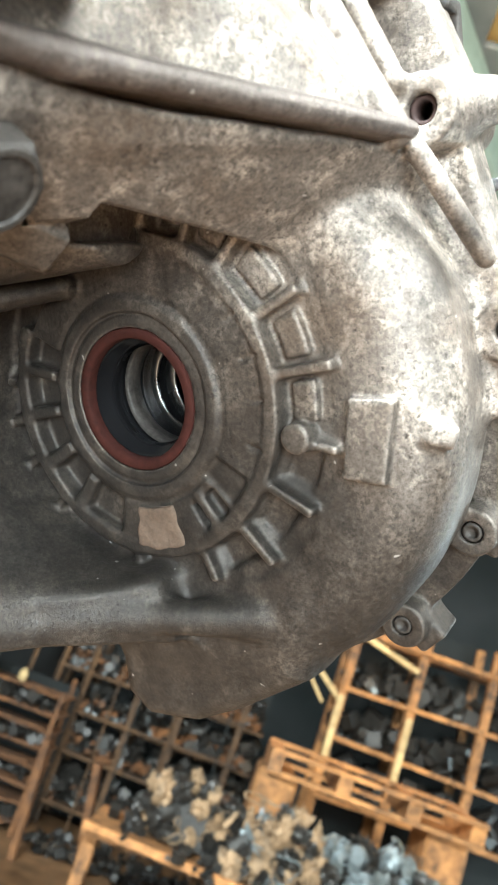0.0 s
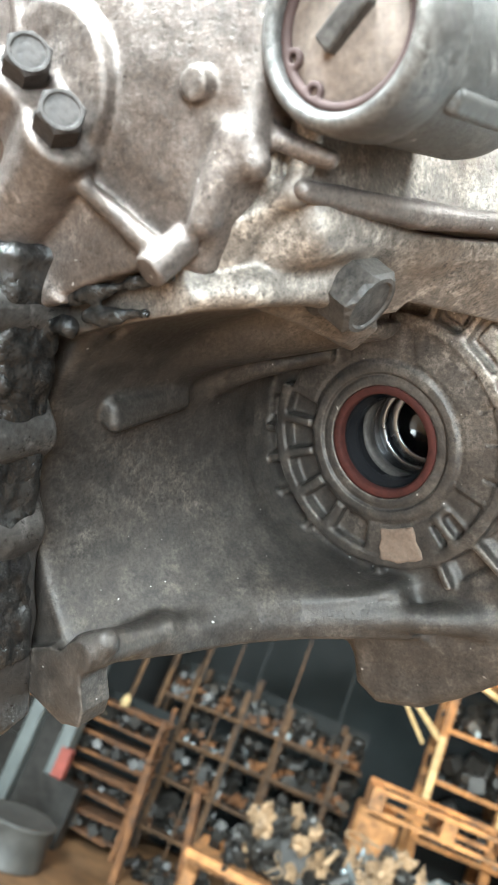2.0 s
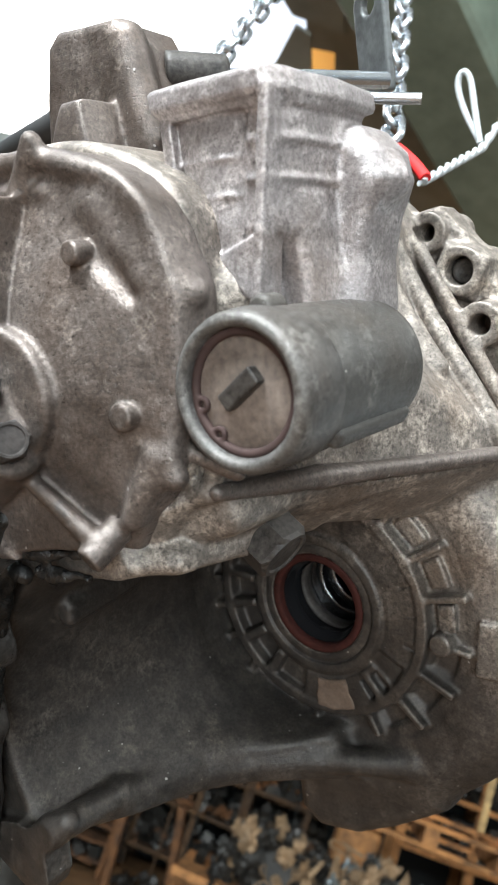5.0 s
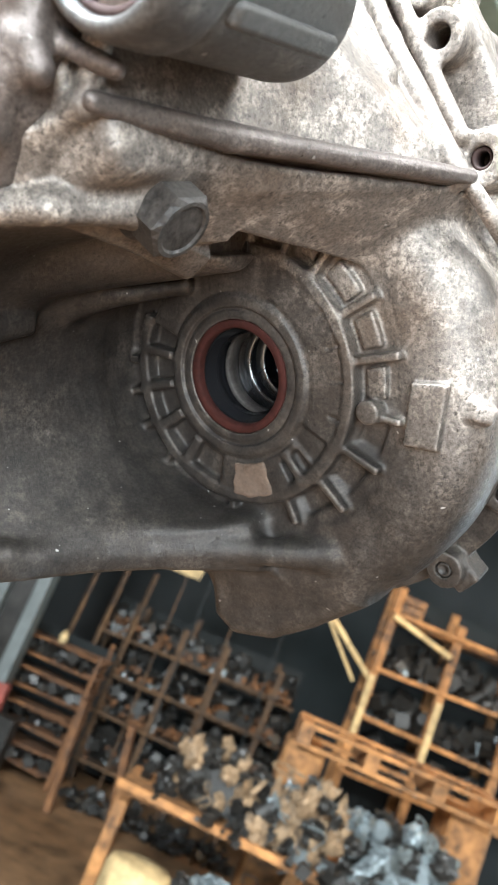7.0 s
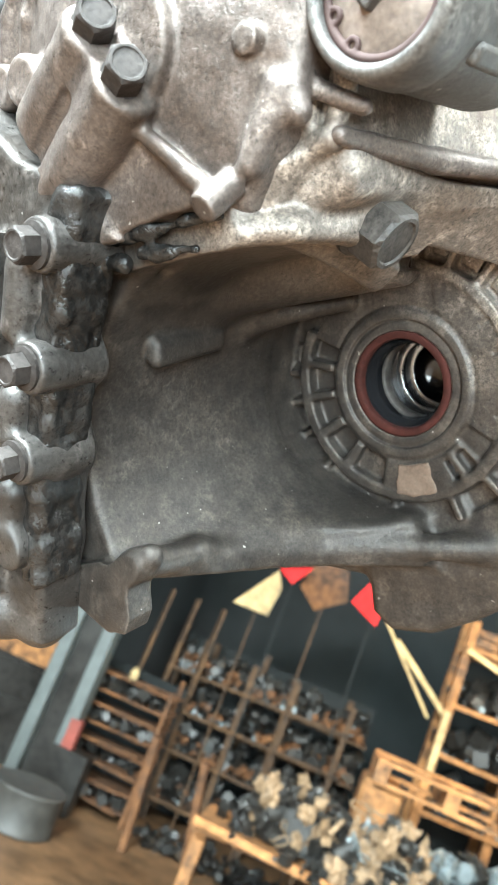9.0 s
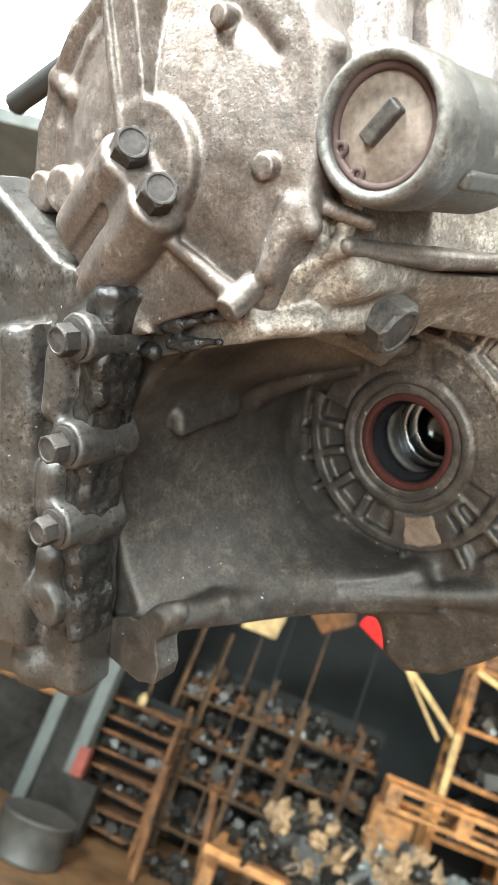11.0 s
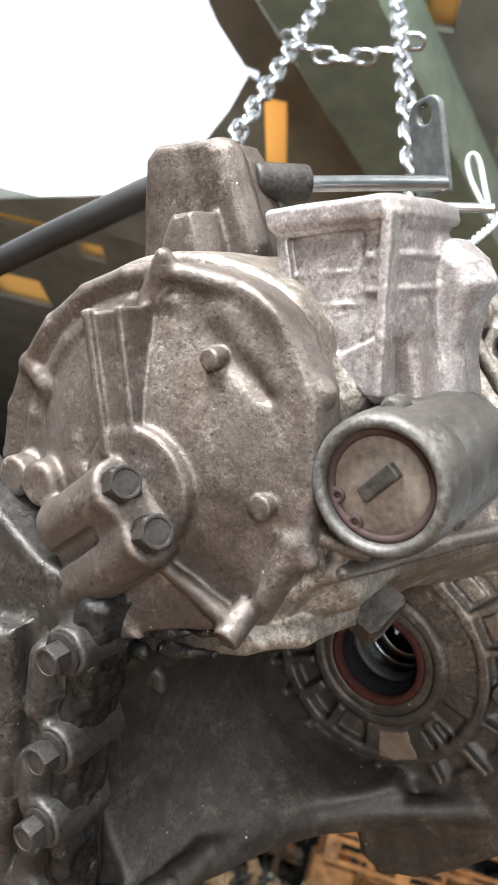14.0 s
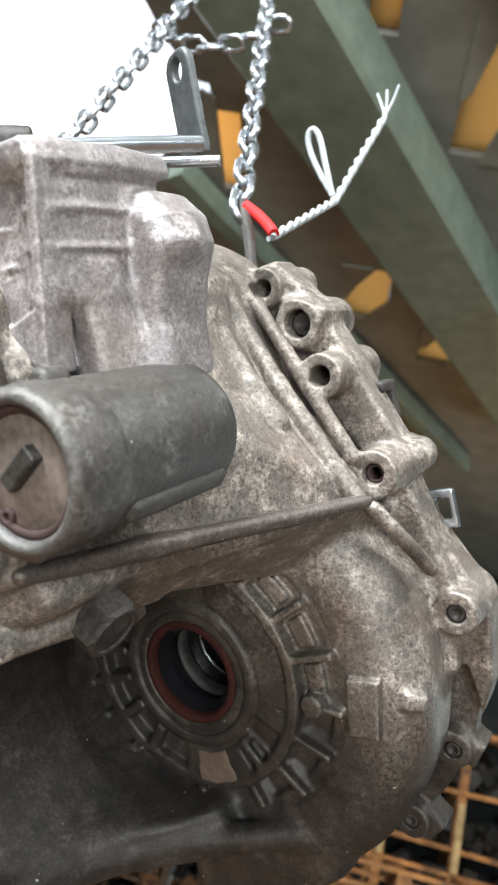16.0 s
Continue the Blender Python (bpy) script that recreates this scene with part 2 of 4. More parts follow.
def drum(p, a, b, r, e=1.0):
    """A cylinder from a to b with flat ends and edges rounded by e."""
    a, b = v3(*a), v3(*b)
    if off(np.minimum(a, b) - r, np.maximum(a, b) + r):
        return FAR
    ln = np.linalg.norm(b - a)
    n = (b - a) / ln
    pa = p - a
    y = pa @ n
    q = np.linalg.norm(pa - y[:, None] * n, axis=1) - r + e
    w = np.abs(y - ln / 2) - ln / 2 + e
    return np.minimum(np.maximum(q, w), 0) + np.hypot(np.maximum(q, 0), np.maximum(w, 0)) - e


def box(p, c, half, e=1.0, turn=(0, 0, 0)):
    """A block with centre c, half sizes and rounded edges, turned by degrees."""
    reach = np.linalg.norm(half)
    if off(np.subtract(c, reach), np.add(c, reach)):
        return FAR
    q = p - v3(*c)
    if any(turn):
        q = q @ np.array(Euler([radians(a) for a in turn]).to_matrix(), dtype=np.float32)
    q = np.abs(q) - v3(*half) + e
    return np.linalg.norm(np.maximum(q, 0), axis=1) + np.minimum(q.max(axis=1), 0) - e


def poly(p, pts, lo, hi, e=2.0, axes=(0, 2, 1)):
    """A slab: the outline pts in the plane of the first two axes, from lo to hi along the third."""
    low, high = np.zeros(3), np.zeros(3)
    for k, a in enumerate(axes[:2]):
        low[a], high[a] = min(q[k] for q in pts), max(q[k] for q in pts)
    low[axes[2]], high[axes[2]] = lo, hi
    if off(low, high):
        return FAR
    x, z, y = p[:, axes[0]], p[:, axes[1]], p[:, axes[2]]
    d = np.full(len(p), 1e9, dtype=np.float32)
    s = np.ones(len(p), dtype=np.float32)
    for i, (ax, az) in enumerate(pts):
        bx, bz = pts[i - 1]
        ex, ez = bx - ax, bz - az
        wx, wz = x - ax, z - az
        h = np.clip((wx * ex + wz * ez) / (ex * ex + ez * ez), 0, 1)
        d = np.minimum(d, (wx - ex * h) ** 2 + (wz - ez * h) ** 2)
        c1, c2, c3 = z >= az, z < bz, ex * wz > ez * wx
        s = np.where((c1 & c2 & c3) | (~c1 & ~c2 & ~c3), -s, s)
    q = s * np.sqrt(d) + e
    w = np.abs(y - (lo + hi) / 2) - (hi - lo) / 2 + e
    return np.minimum(np.maximum(q, w), 0) + np.hypot(np.maximum(q, 0), np.maximum(w, 0)) - e


def skin(f, lo, hi, h, block=4, group=8):
    """The surface f = 0 inside the box lo..hi (mm), with cells h wide: points in metres and four-cornered faces."""
    lo = np.array(lo, dtype=np.float32)
    n = np.maximum(np.ceil((np.array(hi) - lo) / h / block / group).astype(int), 1) * group
    size = n * block
    grid = lambda k: np.stack(np.meshgrid(*[np.arange(i) for i in k], indexing="ij"), -1).reshape(-1, 3)
    # coarse look first, then the blocks near the surface, group by group
    half = n // 2
    g = grid(half)
    wide = block * 2 * h
    far = np.broadcast_to(f((lo + (g + 0.5) * wide).astype(np.float32)), len(g))
    vol = far.reshape(half).repeat(2 * block, 0).repeat(2 * block, 1).repeat(2 * block, 2).astype(np.float32)
    near = g[np.abs(far) < wide * 1.0]
    near = (near[:, None] * 2 + grid((2, 2, 2))[None]).reshape(-1, 3)
    key = (near // group) @ np.array([1, 1000, 1000000])
    order = np.argsort(key, kind="stable")
    near, key = near[order], key[order]
    cell = grid((block,) * 3)
    for part_of in np.split(near, np.nonzero(np.diff(key))[0] + 1):
        mid = lo + (part_of[0] // group + 0.5) * group * block * h
        tile[0], tile[1] = mid, group * block * h * 0.87
        d = np.broadcast_to(f((lo + (part_of + 0.5) * block * h).astype(np.float32)), len(part_of))
        keep = part_of[np.abs(d) < block * h * 1.15]
        flat = part_of[np.abs(d) >= block * h * 1.15]
        idx = (flat[:, None] * block + cell[None]).reshape(-1, 3)
        vol[idx[:, 0], idx[:, 1], idx[:, 2]] = np.repeat(d[np.abs(d) >= block * h * 1.15], block ** 3)
        if len(keep):
            idx = (keep[:, None] * block + cell[None]).reshape(-1, 3)
            vol[idx[:, 0], idx[:, 1], idx[:, 2]] = f(lo + (idx + 0.5).astype(np.float32) * h)
    tile[0] = None
    vol[0], vol[-1], vol[:, 0], vol[:, -1], vol[:, :, 0], vol[:, :, -1] = (h,) * 6
    inside = vol < 0
    count = np.zeros(size - 1, dtype=np.int8)
    corners = [(i, j, k) for i in (0, 1) for j in (0, 1) for k in (0, 1)]
    cut = lambda a, c: a[c[0]:size[0] - 1 + c[0], c[1]:size[1] - 1 + c[1], c[2]:size[2] - 1 + c[2]]
    for c in corners:
        count += cut(inside, c)
    at = np.argwhere((count > 0) & (count < 8))
    number = np.full(size - 1, -1, dtype=np.int32)
    number[at[:, 0], at[:, 1], at[:, 2]] = np.arange(len(at))
    total, hits = np.zeros((len(at), 3), dtype=np.float32), np.zeros(len(at), dtype=np.float32)
    for ca in corners:
        for ax in range(3):
            if ca[ax]:
                continue
            cb = tuple(c + (i == ax) for i, c in enumerate(ca))
            va = vol[at[:, 0] + ca[0], at[:, 1] + ca[1], at[:, 2] + ca[2]]
            vb = vol[at[:, 0] + cb[0], at[:, 1] + cb[1], at[:, 2] + cb[2]]
            m = (va < 0) != (vb < 0)
            w = va[m] / (va[m] - vb[m])
            pt = np.tile(np.array(ca, dtype=np.float32), (m.sum(), 1))
            pt[:, ax] = w
            total[m] += pt
            hits[m] += 1
    pts = (lo + (at + 0.5 + total / hits[:, None]) * h) / 1000
    faces = []
    for ax in range(3):
        a = [slice(1, -1)] * 3
        b = [slice(1, -1)] * 3
        a[ax], b[ax] = slice(0, -1), slice(1, None)
        ia, ib = inside[tuple(a)], inside[tuple(b)]
        e = np.argwhere(ia != ib)
        flip = ib[e[:, 0], e[:, 1], e[:, 2]]
        e = e + 1
        e[:, ax] -= 1
        u, v = (ax + 1) % 3, (ax + 2) % 3
        q = []
        for du, dv in ((1, 1), (0, 1), (0, 0), (1, 0)):
            k = e.copy()
            k[:, u] -= du
            k[:, v] -= dv
            q.append(number[k[:, 0], k[:, 1], k[:, 2]])
        q = np.stack(q, 1)
        q[flip] = q[flip][:, ::-1]
        faces.append(q)
    return pts, np.concatenate(faces)


def mesh_of(name, pts, faces, material, smooth=True):
    me = bpy.data.meshes.new(name)
    pts, faces = np.asarray(pts, dtype=np.float32), np.asarray(faces, dtype=np.int32)
    me.vertices.add(len(pts))
    me.vertices.foreach_set("co", pts.ravel())
    me.loops.add(faces.size)
    me.loops.foreach_set("vertex_index", faces.ravel())
    me.polygons.add(len(faces))
    me.polygons.foreach_set("loop_start", np.arange(0, faces.size, faces.shape[1], dtype=np.int32))
    me.polygons.foreach_set("use_smooth", np.full(len(faces), smooth))
    me.update(calc_edges=True)
    me.validate()
    me.materials.append(material)
    return me


def cast_part(name, f, lo, hi, h, material, parent, label=""):
    ob = new(name, mesh_of(name, *skin(f, lo, hi, h), material))
    ob.parent = parent
    return tagged(ob, label)


def part(name, bm, material, parent=None, label="", at=None, smooth=False):
    me = bpy.data.meshes.new(name)
    bm.to_mesh(me)
    bm.free()
    me.materials.append(material)
    if smooth:
        me.polygons.foreach_set("use_smooth", np.full(len(me.polygons), True))
    ob = new(name, me)
    if at is not None:
        ob.matrix_basis = at
    ob.parent = parent
    return tagged(ob, label)


def lathe(profile, turns=64):
    """A bmesh turned about Y from (radius, y) pairs in millimetres."""
    bm = bmesh.new()
    rings = []
    for r, y in profile:
        rings.append([bm.verts.new((r / 1000 * math.cos(i * math.tau / turns), y / 1000, r / 1000 * math.sin(i * math.tau / turns))) for i in range(turns)])
    for a, b in zip(rings, rings[1:]):
        for i in range(turns):
            bm.faces.new((a[i], a[i - 1], b[i - 1], b[i]))
    bmesh.ops.remove_doubles(bm, verts=bm.verts, dist=1e-6)
    bmesh.ops.recalc_face_normals(bm, faces=bm.faces)
    return bm


def mm(x, y, z, rx=0, ry=0, rz=0):
    return pose(x / 1000, y / 1000, z / 1000, rx, ry, rz)


# ---- the gearbox: X to its side, Y along its shafts, Z up, from the middle of the drive shaft bore ----
HANG = BASE @ Matrix(((0.842178, 0.525473, -0.120889, -0.046808), (-0.539199, 0.820739, -0.188818, 0.323399), (0, 0.224202, 0.974543, 0.018380), (0, 0, 0, 1)))
gearbox = tagged(new("gearbox"), "dirty oil-stained cast aluminium car gearbox hanging from a steel chain", "gearbox")
gearbox.matrix_basis = HANG


def spoke(p, angle, r0, r1, wide, top, deep=14.0, e=1.2):
    """A rib that runs outwards from the bore at an angle in degrees."""
    if off((-95, top, -95), (95, top + deep, 95)):
        return FAR
    c, s = math.cos(radians(angle)), math.sin(radians(angle))
    u, v = p[:, 0] * c + p[:, 2] * s, p[:, 2] * c - p[:, 0] * s
    q = np.stack([np.abs(u - (r0 + r1) / 2) - (r1 - r0) / 2, np.abs(v) - wide / 2, np.abs(p[:, 1] - top - deep / 2) - deep / 2], 1) + e
    return np.linalg.norm(np.maximum(q, 0), axis=1) + np.minimum(q.max(axis=1), 0) - e


def hoop(p, r, wide, top, deep=14.0, e=1.2):
    """A round rib about the bore."""
    if off((-r - wide, top, -r - wide), (r + wide, top + deep, r + wide)):
        return FAR
    q = np.stack([np.abs(np.hypot(p[:, 0], p[:, 2]) - r) - wide / 2, np.abs(p[:, 1] - top - deep / 2) - deep / 2], 1) + e
    return np.hypot(np.maximum(q[:, 0], 0), np.maximum(q[:, 1], 0)) + np.minimum(q.max(axis=1), 0) - e


def sector(p, a, b):
    """Below nought between the angles a and b, in degrees about the bore."""
    ang = np.degrees(np.arctan2(p[:, 2], p[:, 0]))
    off = np.abs((ang - (a + b) / 2 + 180) % 360 - 180) - (b - a) / 2
    return np.radians(off) * np.maximum(np.hypot(p[:, 0], p[:, 2]), 1)


def lumps(p, size, high):
    """Uneven casting skin."""
    q = p / size
    return high * (np.sin(q[:, 0] + 1.3 * np.sin(q[:, 2] * 0.7)) * np.sin(q[:, 1] * 1.1 + 0.6) + np.sin(q[:, 2] * 1.3 + np.sin(q[:, 0] * 0.9)) * 0.7) / 1.7


def case_shape(p):
    x, y, z = p[:, 0], p[:, 1], p[:, 2]
    r = np.hypot(x, z)
    # differential housing: a dished drum with a belly below and a rim behind
    d = drum(p, (0, 4, -6), (0, 75, -6), 132, 26)
    d = smin(d, poly(p, [(-44, -95), (-44, -148), (-31, -160), (-2, -158), (24, -146), (60, -126), (70, -70), (-30, -60)], 6, 70, 10), 10)
    d = smin(d, drum(p, (0, 70, -6), (0, 84, -6), 143, 2), 3)
    d = smin(d, poly(p, [(-190, -116), (-95, -124), (-30, -130), (0, -60), (-20, 90), (-190, 90)], 18, 84, 4), 4)
    # round gear case above it
    barrel = drum(p, (-8, -147, 146), (-8, 60, 146), 101, 5)
    barrel = smax(barrel, x - 71, 8)
    barrel = smax(barrel, 80 - z + 0.10 * (x - 20), 10)
    barrel = smin(barrel, poly(p, [(20, 84), (34, 81), (50, 87), (66, 105), (72, 140), (66, 172), (30, 172)], -147, 20, 4), 4)
    d = smin(d, barrel, 22)
    # plane flank that runs out to the bolt flange
    flank = smax(poly(p, [(30, -75), (70, -75), (104, -8), (122, 40), (30, 40)], 70, 220, 4, (0, 1, 2)), poly(p, [(20, 86), (121, 83), (99, 116), (80, 150), (63, 200), (50, 208), (20, 208)], -80, 45, 3), 3)
    d = smin(d, flank, 9)
    # flank behind the side cover, hollowed for the drive shaft
    wing = poly(p, [(-190, 100), (30, 84), (0, 0), (10, -122), (-60, -120), (-107, -118), (-190, -95)], -160, 20, 4)
    # the skirt under the bead: its inner side and its lower edge, which falls towards the housing
    wing = smax(wing, -poly(p, [(-58, -300), (-60, -165), (-57, -117), (-55, -90), (-48, -66), (-34, -45), (-13, -28), (12, -8), (90, -4), (90, -300)], -240, -52, 6, (0, 1, 2)), 3)
    wing = smax(wing, (-76 - 0.23 * (y + 140) - z) * 0.97, 3)
    k = np.clip(-y - 30, -20, 140)
    open_side = np.clip(x / 50, 0, 1) * np.clip((y + 45) / 45, 0, 1)
    hollow = np.hypot(x - 0.10 * k, z + 0.15 * k) - (76 + 0.18 * np.maximum(k, 0) + 17 * open_side)
    wing = smax(wing, -smax(hollow, y - 2, 3), 7)
    d = smin(d, wing, 8)
    for a, b, ra, rb in (((-42, -165, 82), (-8, -166, 79), 8, 8), ((-8, -166, 79), (22, -163, 79), 8, 7), ((22, -163, 79), (40, -150, 77), 7, 7.5), ((40, -150, 77), (51, -116, 77), 7.5, 8)):
        d = smin(d, rod(p, a, b, ra, rb), 5)
    # knob by the filler plug, and the rough ribs of the casting beside the end cover
    d = smin(d, rod(p, (38, -131, 87), (47, -117, 82), 5, 6), 2)
    for a, b, ra, rb in (((60, -150, 166), (62, -150, 149), 3.5, 4.5), ((62, -150, 149), (55, -150, 114), 4.5, 5), ((72, -148, 150), (71, -149, 120), 3, 4), ((71, -149, 120), (64, -150, 105), 4, 4), ((44, -150, 112), (64, -150, 105), 4, 4),
                         ((64, -150, 105), (50, -150, 103), 4, 4), ((50, -150, 103), (36, -150, 90), 5, 5.5), ((36, -150, 90), (20, -152, 88), 5.5, 4.5)):
        d = smin(d, rod(p, a, b, ra, rb), 2)
    d = smin(d, ball(p, (70, -122, 176), 13), 6)
    d = smax(d, -smax(smax(hollow, y - 3, 3), z - 73, 5), 6)
    # raised bead along the lower edge of the hollow, its foot with a dimple, and the flat ridges on its flank
    for a, b, ra, rb in (((-64, -160, -62), (-66, -117, -70), 8, 7), ((-66, -117, -70), (-61, -80, -82), 7, 6), ((-61, -80, -82), (-40, -42, -89), 6, 5.5), ((-40, -42, -89), (-8, -18, -92), 5.5, 6.5), ((-8, -18, -92), (44, 6, -96), 6.5, 9)):
        d = smin(d, rod(p, a, b, ra, rb), 6)
    d = smin(d, rod(p, (-20, -24, -84), (-8, -18, -85), 5, 5), 2)
    d = smin(d, poly(p, [(-66, -70), (-68, -88), (-73, -96), (-86, -97), (-112, -84), (-110, -66), (-84, -60)], -180, -150, 2.5), 4)
    d = smin(d, box(p, (-78, -176, -89), (9, 7, 8), 2, (0, 20, 20)), 3)
    d = smin(d, rod(p, (-84, -172, -72), (-55, -158, -57), 6.5, 6), 6)
    d = smax(d, -ball(p, (-48, -167, -51), 5.5), 2)
    d = smin(d, rod(p, (-63.5, -126, 40), (-65, -80, 41), 4, 3), 6)
    d = smin(d, rod(p, (-65, -126, 33), (-66, -80, 36), 4, 3), 6)
    # bulge of the shaft tunnel over the bore, seat of the filler plug, shoulder down to the housing
    d = smin(d, rod(p, (-72, -84, 70), (20, -20, 68), 21, 14), 12)
    d = smin(d, rod(p, (30, -110, 96), (45, -112, 85.5), 16, 14), 8)
    d = smin(d, rod(p, (30, -140, 84), (46, -118, 82), 4, 7), 6)
    d = smin(d, rod(p, (2, -40, 74), (24, -12, 84), 15, 13), 10)
    # sloping shoulder between the long rib and the bore's face
    if not off((20, -110, 30), (135, 60, 96)):
        slope = smax((-96 + 1.65 * (x - 77) - 2.68 * (z - 92) - y) / 3.3, (-43 + 2.0 * (x - 100) - 1.78 * (z - 85) - y) / 2.86, 12)
        slope = smax(smax(slope, smax(z + 0.127 * (y + 98) - 94, y - 60, 3), 5), smax(24 - x, x - 121, 3), 8)
        d = smin(d, slope, 7)
    # undercut below the edge of the gear case, and the second fold under the tunnel
    under = ((-30, -146, 70), (10, -146, 69), (32, -138, 67))
    for a, b in zip(under, under[1:]):
        d = smax(d, -rod(p, a, b, 5), 1.5)
    d = smin(d, rod(p, (-60, -50, 46), (-26, -8, 50), 6, 5), 16)
    # bolt flange with its two ridges, ears and webs
    flange = poly(p, [(40, 200), (66, 206), (82, 202), (98, 172), (108, 146), (128, 97), (140, 40), (147, 14), (136, -20), (60, -20)], 48, 72, 3)
    d = smin(d, flange, 8)
    for a, b, ra in (((60, 4, 196), (80, 2, 150), 5), ((80, 2, 150), (90, 2, 130), 6), ((64, 19, 202), (87, 16, 147), 4.5), ((87, 16, 147), (119, 12, 84), 5), ((69, 34, 204), (113, 28, 104), 4), ((122, 20, 78), (138, 38, 40), 3.8)):
        d = smin(d, rod(p, a, b, ra), 3)
    d = smin(d, poly(p, [(64, 210), (84, 212), (104, 182), (116, 150), (134, 100), (120, 84), (96, 130)], 45, 66, 3), 4)
    d = smin(d, poly(p, [(122, 78), (146, 30), (156, 10), (150, -30), (140, -50), (134, 0)], 60, 84, 3), 4)
    for cx, cy, cz, rr in ((77, 39, 199, 11), (93, 38, 176, 13), (104, 29, 147, 12), (121, 30, 93, 12.5), (143, 44, 13, 12), (119, 60, -72, 11), (84, 60, -119, 11)):
        d = smin(d, drum(p, (cx, cy, cz), (cx, 84, cz), rr, 1.5), 4)
    d = smin(d, rod(p, (124, 44, 93), (136, 60, 96), 12, 9), 4)
    d = smin(d, box(p, (92, 58, 176), (13, 18, 12), 3, (0, 30, 0)), 4)
    d = smin(d, box(p, (123, 76, -74), (10, 10, 8), 2, (0, 35, 0)), 3)
    d = smin(d, box(p, (90, 76, -122), (10, 10, 8), 2, (0, 50, 0)), 3)
    for cx, cy, cz, rr in ((77, 39, 199, 5), (93, 38, 176, 7.5), (104, 29, 147, 5.2), (121, 30, 93, 5.5), (143, 44, 13, 5.2), (119, 60, -72, 4.5), (84, 60, -119, 4.5)):
        d = smax(d, -drum(p, (cx, cy - 8, cz), (cx, cy + 22, cz), rr, 0.3), 1)
    # face of the bore: flat web, rings, pockets, spokes
    face = drum(p, (0, -3, 0), (0, 20, 0), 63, 1.5)
    d = smin(d, face, 2)
    near_face = not off((-95, -20, -95), (95, 20, 95))
    for a, b, r0, r1, floor_y in () if not near_face else ((150, 163, 44, 63, 4), (167, 182, 45, 63, 5), (186, 203, 45, 63, 5), (209, 225, 46, 63, 5), (232, 252, 46, 62, 3), (297, 312, 50, 63, 2), (314, 327, 44, 62, -1)):
        d = smax(d, -smax(smax(smax(sector(p, a, b), r - r1, 2), r0 - r, 2), smax(y - floor_y, -y - 20, 0), 2), 2)
    for a, b, r0, r1 in () if not near_face else ((-27, -15, 73, 85), (-46, -34, 72, 84), (-66, -53, 70, 82), (158, 168, 69, 78), (-188, -176, 69, 78), (-172, -160, 69, 78), (-155, -144, 69, 77)):
        d = smax(d, -smax(smax(smax(sector(p, a, b), r - r1, 3), r0 - r, 2), smax(y - 7.5, -y - 20, 0), 2), 3)
    if near_face:
        # deep ring of pockets on the outer side, each with a raised pad on its floor
        d = smax(d, -smax(smax(smax(sector(p, -11, 77), r - 88, 2), 65 - r, 2), smax(y - 5.5, -y - 90, 0), 2), 2.5)
        d = smax(d, -smax(smax(sector(p, -30, 70), r - 66, 2), smax(y + 3, -y - 90, 0), 2), 2)
        for a, b in ((-8, 3), (9.5, 21.5), (28.5, 41.5), (49, 58), (64, 72)):
            d = smin(d, smax(smax(sector(p, a, b), smax(r - 83.5, 73 - r, 1), 1.5), smax(1.8 - y, y - 20, 0), 1.5), 1)
        d = smin(d, smax(hoop(p, 66.3, 6, -3.8), sector(p, -212, 76), 2), 2.5)
    for a, r0, r1 in ((45.5, 66, 89), (61, 66, 89), (25, 66, 90), (6, 66, 93), (-31, 66, 91), (-50, 66, 90), (-70, 56, 84), (-100, 64, 74), (172, 66, 78), (-174, 66, 78), (-158, 66, 79), (-140, 66, 77), (77, 64, 84)):
        d = smin(d, spoke(p, a, r0, r1, 4.0, -2.2), 3)
    for a in (165, 184.5, 206, 228, -57):
        d = smin(d, spoke(p, a, 42, 66, 4.2, -3.4), 2.5)
    d = smin(d, hoop(p, 39.5, 6, -4.0), 1.5)
    d = smax(d, -hoop(p, 36.2, 1.6, -12, 10, 0.3), 1)
    d = smax(d, -hoop(p, 45, 1.4, -12, 9.8, 0.3), 1)
    for a in (14, -2, -20, 30):
        d = smax(d, -spoke(p, a, 57, 64, 1.2, -12, 10.5, 0.3), 1)
    d = smin(d, drum(p, (75, -3.5, -17), (75, 10, -17), 6, 0.8), 1.5)
    d = smin(d, spoke(p, -14, 80, 93, 3.5, -0.5), 3)
    d = smin(d, poly(p, [(97, -3), (114, -4), (107.5, -35), (91, -33)], -0.2, 10, 0.8), 1)
    d = smin(d, box(p, (126, 12, -19), (5.5, 3.4, 4.5), 2, (0, 20, 30)), 4)
    d = smax(d, -drum(p, (0, -40, 0), (0, 70, 0), 30.5, 0.5), 0.5)
    return d + lumps(p, 9.0, 0.35)


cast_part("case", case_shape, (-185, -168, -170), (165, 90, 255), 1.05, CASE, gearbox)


def sector_slab(p, a, b, r0, r1, top, bottom):
    r = np.hypot(p[:, 0], p[:, 2])
    return smax(smax(sector(p, a, b), smax(r - r1, r0 - r, 1), 1.5), np.abs(p[:, 1] - (top + bottom) / 2) - (bottom - top) / 2, 1)


def rib_shape(p):
    d = smin(rod(p, (68, -151, 105), (77.5, -98, 98), 3.6, 5.0), rod(p, (77.5, -98, 98), (123, 12, 84), 5.0, 3.2), 2)
    level = p + v3(0, 0, 1) * (0.127 * (p[:, 1] + 98))[:, None]
    d = smin(d, poly(level, [(40, -140), (62, -140), (75, -97), (121, 11), (110, 26), (80, 26), (40, -60)], 95, 101, 1.5, (0, 1, 2)), 2)
    return d + lumps(p, 9.0, 0.4) + lumps(p, 3.0, 0.2)


